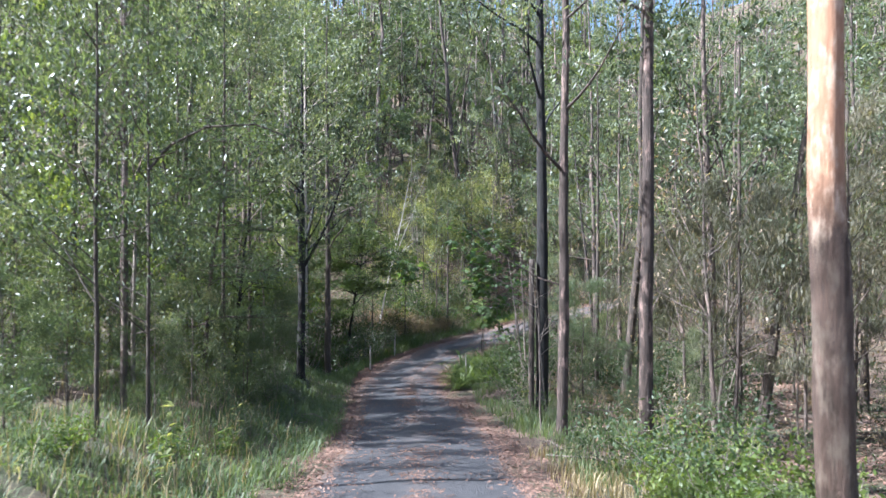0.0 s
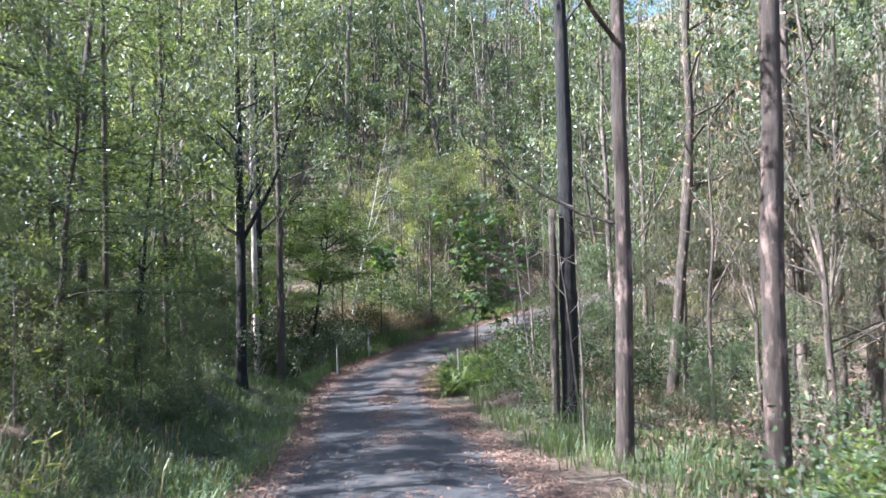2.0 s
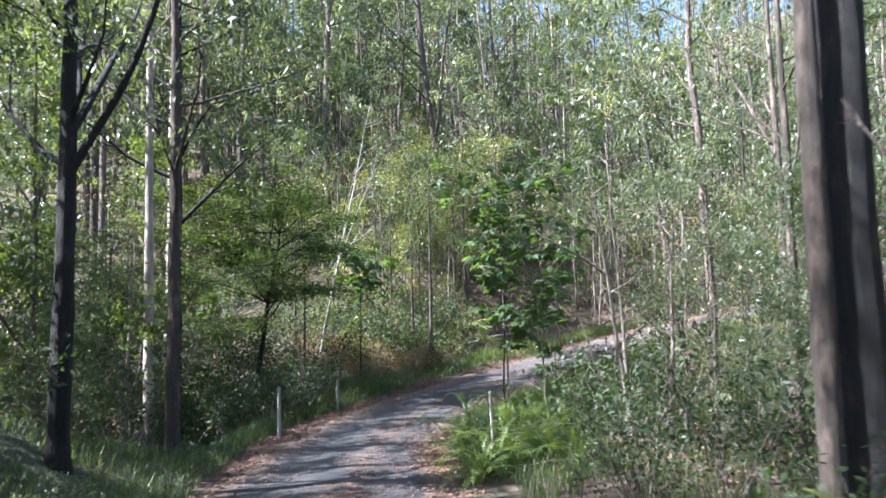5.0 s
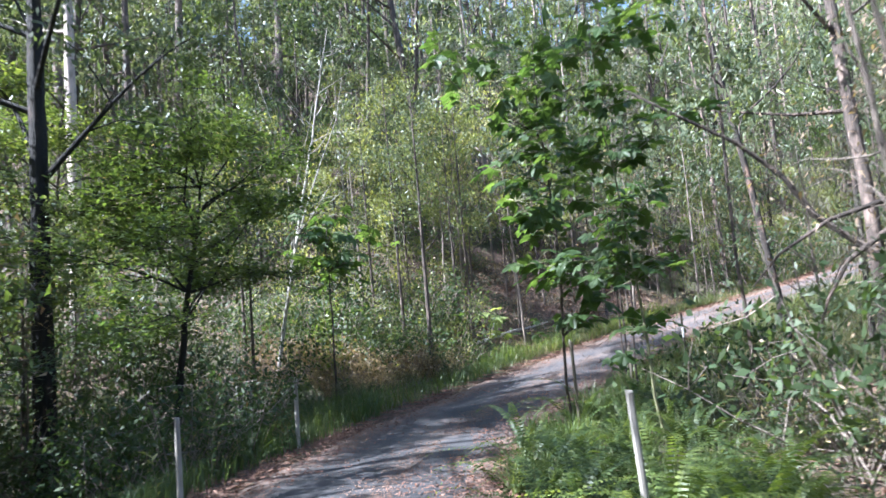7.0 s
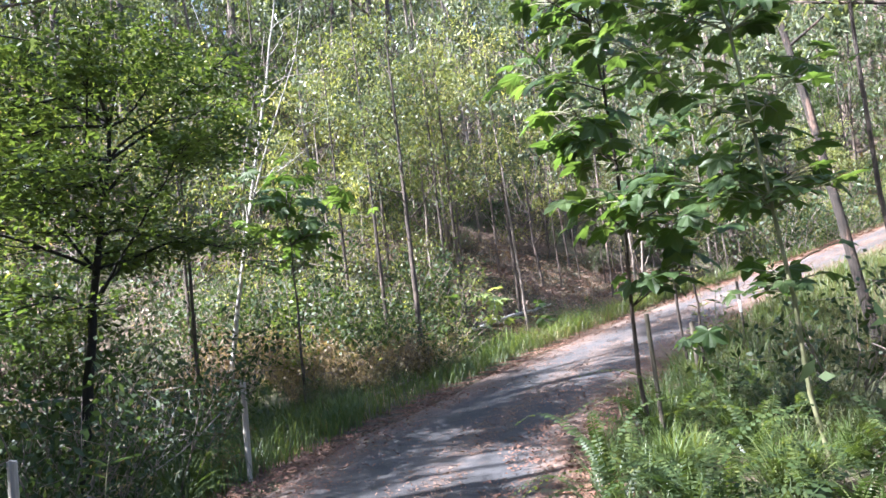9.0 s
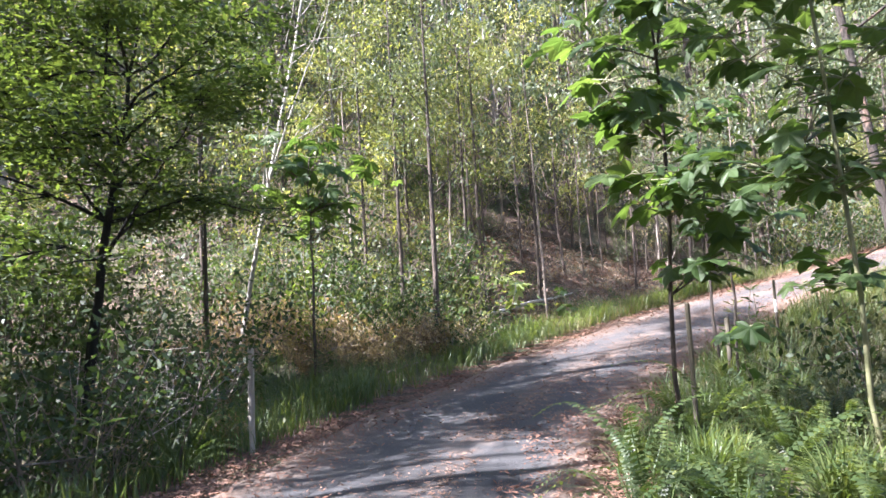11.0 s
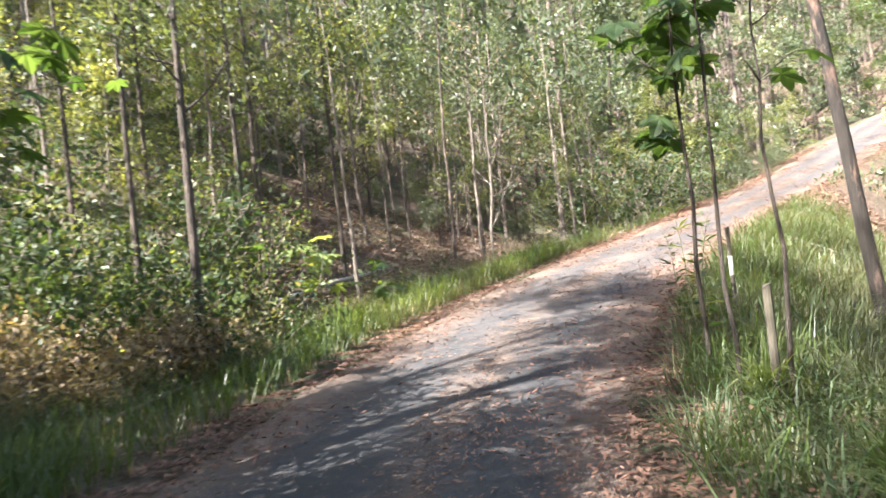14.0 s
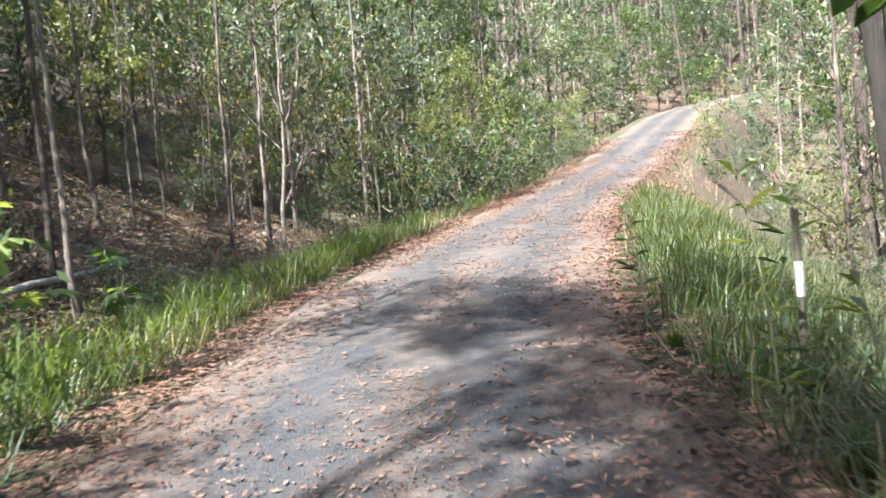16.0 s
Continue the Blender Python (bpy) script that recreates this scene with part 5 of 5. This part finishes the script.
for k, (x, y, s_) in enumerate([(-2.6, 40.2, 1.0), (-2.0, 39.9, 1.1), (-1.4, 40.3, 1.0), (-2.3, 40.9, 1.2), (-1.0, 40.9, 0.9), (0.2, 40.2, 0.7), (-3.2, 41.2, 1.1), (-0.3, 39.6, 0.6), (-2.9, 39.5, 0.8), (-2.2, 39.3, 0.7), (-1.6, 39.6, 0.9), (-1.0, 39.9, 0.8), (-0.5, 40.5, 1.0), (-1.8, 41.3, 1.2),
                                (2.6, 8.3, 0.6), (3.0, 7.4, 0.7), (3.3, 8.9, 0.7), (4.0, 9.7, 0.8), (2.9, 10.5, 0.6), (4.4, 8.2, 0.8), (-3.9, 10.6, 0.5), (-3.6, 12.0, 0.45), (-4.6, 8.8, 0.5), (3.6, 12.0, 0.7), (4.6, 12.6, 0.7)]):
    m = pose(x, y, height(x, y) - 0.04, 0, 0, 61 * k) @ Matrix.Scale(s_, 4)
    if k == 0:
        KINDS["lime"][0].matrix_basis = m
    tagged(KINDS["lime"][0] if k == 0 else copy_thing(KINDS["lime"][0], m), group="leafy green shrubs")
# low growth and dry sticks on the bank above the climb
ur = np.random.default_rng(43)
for k in range(30):
    x = ur.uniform(2.8, 12.5)
    y = np.interp(x, [2.8, 12.5], [41.9, 45.9]) + ur.uniform(0.0, 2.4)
    if over_edge(*near_road([x], [y]))[0] < 1.5:
        continue
    proto = (KINDS["shrub"][2], KINDS["twiggy"][0], KINDS["shrub"][0], KINDS["twiggy"][1], KINDS["bracken"][1])[k % 5]
    tagged(copy_thing(proto, pose(x, y, height(x, y) - 0.04, 0, 0, 67 * k) @ Matrix.Scale(ur.uniform(0.3, 0.62), 4)), group="low growth on the bank")
# leafy weeds and shrubs close to the track
for i, (x, y, s_, kind) in enumerate([(2.4, 10.4, 0.5, 2), (2.7, 9.4, 0.55, 2), (3.1, 8.6, 0.6, 2), (3.5, 10.4, 0.6, 1), (2.6, 17.2, 0.5, 1), (2.1, 18.6, 0.5, 2), (2.0, 22.6, 0.6, 2), (2.3, 23.9, 0.7, 2),
                                      (1.8, 24.5, 0.6, 0), (3.0, 22.8, 0.8, 2), (-3.5, 12.6, 0.5, 1), (-3.7, 13.6, 0.6, 1), (-4.5, 14.6, 0.8, 1), (-4.2, 16.2, 0.7, 1), (-4.4, 18.0, 0.8, 0), (-4.1, 20.0, 0.6, 1), (-3.9, 22.4, 0.6, 1),
                                      (-3.6, 31.5, 0.8, 2), (-4.6, 33.2, 0.9, 0), (-3.8, 36.0, 0.9, 1), (-0.6, 40.2, 0.9, 1), (1.0, 42.4, 1.0, 2), (0.4, 41.4, 0.8, 2)]):
    ob = copy_thing(KINDS["shrub"][kind], pose(x, y, height(x, y) - 0.04, 0, 0, 53 * i) @ Matrix.Scale(s_, 4))
    tagged(ob, group="roadside shrubs")

# ---- posts ----
def post(x, y, tall, r, mat, label, lean=(0, 0), cap=None, name="fence_post"):
    bm = bmesh.new()
    bmesh.ops.create_cone(bm, cap_ends=True, segments=10, radius1=r, radius2=r * 0.9, depth=tall + 0.3)
    bmesh.ops.translate(bm, verts=bm.verts, vec=(0, 0, (tall - 0.3) / 2))
    rng = np.random.default_rng(int(x * 100 + 5000))
    for v in bm.verts:
        v.co.x += rng.normal(0, r * 0.08)
        v.co.y += rng.normal(0, r * 0.08)
        if v.co.z > 0:
            v.co.z += rng.normal(0, 0.012)
    bmesh.ops.bevel(bm, geom=[e for e in bm.edges if e.calc_face_angle(0) > 1.0], offset=r * 0.12, segments=1, affect="EDGES")
    me = bpy.data.meshes.new(name)
    bm.to_mesh(me)
    bm.free()
    me.materials.append(mat)
    root = tagged(new(name), label, "post")
    part("shaft", me, root)
    if cap:
        tb = Tubes()
        tb.add([(0, 0, tall * 0.5), (0, 0, tall * 0.7)], [r * 1.06, r * 1.04], 12)
        part("lit_band", tb.mesh("lit_band", cap), root, "pale band painted as sunlight on the post")
    root.matrix_basis = pose(x, y, height(x, y), lean[1], lean[0], 0)
    return root


post(-2.95, 29.5, 1.0, 0.035, WOOD, "grey weathered wooden fence post at the gully edge")
post(-2.2, 33.0, 1.05, 0.035, WOOD, "grey weathered wooden fence post at the gully edge", (1, 0))
post(-3.5, 36.2, 0.9, 0.03, WOOD, "grey weathered wooden fence post at the gully edge")
post(0.85, 26.0, 1.15, 0.025, WOOD, "pale wooden post standing in long grass", (-2, 0))
post(1.75, 31.3, 1.3, 0.022, MOSSY, "thin mossy post standing in long grass")
post(3.4, 34.0, 0.85, 0.03, MOSSY, "thick mossy stub post in the grass")
post(5.25, 36.15, 1.0, 0.022, MOSSY, "thin mossy roadside post with a pale sunlit band", cap=SUNLIT_BAND)
tb = Tubes()
z1, z2 = height(-2.2, 33.0) + 0.98, height(-3.6, 31.2) + 0.5
tb.add([(-2.2 - 1.4 * f, 33.0 - 1.8 * f, z1 + (z2 - z1) * f - 0.28 * math.sin(math.pi * f)) for f in np.linspace(0, 1, 9)], [0.006] * 9, 5)
tagged(new("fence_wire", tb.mesh("fence_wire", WIRE)), "slack rusty fence wire hanging from a post", "wire")


# ---- fallen leaves, sticks ----
def litter(name, label, seed, count, ylo, yhi, inner, outer, size=0.06, mat=LITTER, patch=-1.0):
    rng = np.random.default_rng(seed)
    ids = np.where((ROAD[:, 1] > ylo) & (ROAD[:, 1] < yhi))[0]
    i = ids[rng.integers(0, len(ids), count)]
    left = rng.random(count) < 0.5
    o = rng.normal(0, 1, count)
    e = np.where(left, -ROAD[i, 3], ROAD[i, 4])
    off = e + np.where(left, -1, 1) * np.where(o > 0, o * outer, o * inner)
    j = rng.uniform(-0.2, 0.2, count)
    x = ROAD[i, 0] + off * TAN[i, 1] + j * TAN[i, 0]
    y = ROAD[i, 1] - off * TAN[i, 0] + j * TAN[i, 1]
    on = (off > -ROAD[i, 3]) & (off < ROAD[i, 4])
    a_ = np.where(off < 0, -off / ROAD[i, 3], off / ROAD[i, 4])
    z = np.where(on, ROAD[i, 2] + j * RISE[i] + 0.0366 + 0.045 * (1 - a_ ** 2), land(x, y) + 0.03)
    keep = ~on | np.array([noise.noise((u * 0.9, v * 0.9, 8.0)) > patch + 0.75 * max(0.0, 0.8 - w) for u, v, w in zip(x, y, a_)])
    c = np.stack([x, y, z], 1)[keep]
    count = len(c)
    a = rng.uniform(0, 2 * math.pi, count)
    dirs = np.stack([np.cos(a), np.sin(a), rng.normal(0, 0.25, count)], 1)
    sd = np.stack([-np.sin(a), np.cos(a), rng.normal(0, 0.35, count)], 1)
    ln, w = size * rng.uniform(0.6, 1.6, (count, 1)), size * 0.32 * rng.uniform(0.6, 1.4, (count, 1))
    q = np.stack([c - dirs * ln, c + sd * w, c + dirs * ln, c - sd * w], 1)
    return tagged(new(name, quads(name, q, mat)), label, "leaf litter", kind="stuff")


litter("leaf_litter", "brown and pinkish fallen leaves along the track's edges", 401, 22000, -2, 30, 0.24, 0.3, 0.034)
litter("leaf_litter", "reddish fallen leaves over the bend", 402, 105000, 26, 50, 0.55, 0.3, 0.024, RED_LITTER, -0.35)
litter("leaf_litter", "brown fallen leaves on the verges of the bend", 403, 18000, 30, 46, 0.1, 0.55, 0.032)


def bank_litter(seed, count, box, size=0.05):
    rng = np.random.default_rng(seed)
    x, y = rng.uniform(box[0], box[2], count), rng.uniform(box[1], box[3], count)
    dist, idx = near_road(x, y)
    k = over_edge(dist, idx) > 0.5
    x, y = x[k], y[k]
    n = len(x)
    c = np.stack([x, y, land(x, y) + rng.uniform(0.01, 0.05, n)], 1)
    a = rng.uniform(0, 2 * math.pi, n)
    dirs = np.stack([np.cos(a), np.sin(a), rng.normal(0, 0.4, n)], 1)
    sd = np.stack([-np.sin(a), np.cos(a), rng.normal(0, 0.4, n)], 1)
    ln, w = size * rng.uniform(0.6, 1.6, (n, 1)), size * 0.35 * rng.uniform(0.6, 1.4, (n, 1))
    q = np.stack([c - dirs * ln, c + sd * w, c + dirs * ln, c - sd * w], 1)
    return tagged(new("forest_litter", quads("forest_litter", q, LITTER)), "brown fallen leaves over the shaded bank", "leaf litter", kind="stuff")


def road_flecks(seed, count, ylo, yhi, size):
    """Single leaves lying about on the track."""
    rng = np.random.default_rng(seed)
    ids = np.where((ROAD[:, 1] > ylo) & (ROAD[:, 1] < yhi))[0]
    i = ids[rng.integers(0, len(ids), count)]
    f = np.where(rng.random(count) < 0.5, np.clip(rng.normal(0.02, 0.14, count), -0.9, 0.9), rng.uniform(-0.95, 0.95, count))
    k = np.array([noise.noise((ROAD[q, 0] * 0.8 + u * 1.5, ROAD[q, 1] * 0.8, 4.0)) > -0.2 for q, u in zip(i, f)])
    i, f = i[k], f[k]
    count = len(i)
    off = np.where(f < 0, f * ROAD[i, 3], f * ROAD[i, 4])
    j = rng.uniform(-0.2, 0.2, count)
    c = np.stack([ROAD[i, 0] + off * TAN[i, 1] + j * TAN[i, 0], ROAD[i, 1] - off * TAN[i, 0] + j * TAN[i, 1], ROAD[i, 2] + j * RISE[i] + 0.03 + 0.045 * (1 - f ** 2)], 1)
    a = rng.uniform(0, 2 * math.pi, count)
    dirs = np.stack([np.cos(a), np.sin(a), rng.normal(0, 0.2, count)], 1)
    sd = np.stack([-np.sin(a), np.cos(a), rng.normal(0, 0.3, count)], 1)
    ln, w = size * rng.uniform(0.5, 1.5, (count, 1)), size * 0.33 * rng.uniform(0.6, 1.4, (count, 1))
    return tagged(new("road_leaves", quads("road_leaves", np.stack([c - dirs * ln, c + sd * w, c + dirs * ln, c - sd * w], 1), LITTER)), "scattered dead leaves lying on the track", "leaf litter", kind="stuff")


road_flecks(420, 8000, -2, 26, 0.034)
road_flecks(421, 34000, 21, 48, 0.021)
bank_litter(411, 32000, (1, 40.5, 16, 50))
bank_litter(412, 22000, (3, 12, 16, 36), 0.06)
rng = np.random.default_rng(9)
tb = Tubes()
for k in range(260):
    x, y = rng.uniform(-9, 20), rng.uniform(4, 50)
    dist, idx = near_road([x], [y])
    if over_edge(dist, idx)[0] < 0.8:
        continue
    a, ln = rng.uniform(0, math.pi), rng.uniform(0.4, 1.8)
    pts = [(x + math.cos(a) * ln * f, y + math.sin(a) * ln * f) for f in (-0.5, -0.15, 0.2, 0.5)]
    r = rng.uniform(0.006, 0.022)
    tb.add([(u, v, height(u, v) + 0.04 + rng.uniform(0, 0.12)) for u, v in pts], [r, r * 0.9, r * 0.7, r * 0.4], 5)
lg = Tubes()
lx = [(1.7, 42.6), (2.3, 42.9), (2.9, 43.2), (3.5, 43.4), (4.1, 43.8)]
lg.add([(u, v, height(u, v) + 0.12 + 0.1 * k) for k, (u, v) in enumerate(lx)], [0.05, 0.045, 0.04, 0.03, 0.015], 7)
tagged(new("fallen_branch", lg.mesh("fallen_branch", BARK_WHITE)), "pale bare fallen branch lying on the bank", "branch")
tagged(new("fallen_sticks", tb.mesh("fallen_sticks", TWIG)), "grey fallen sticks scattered over the forest floor", "sticks", kind="stuff")
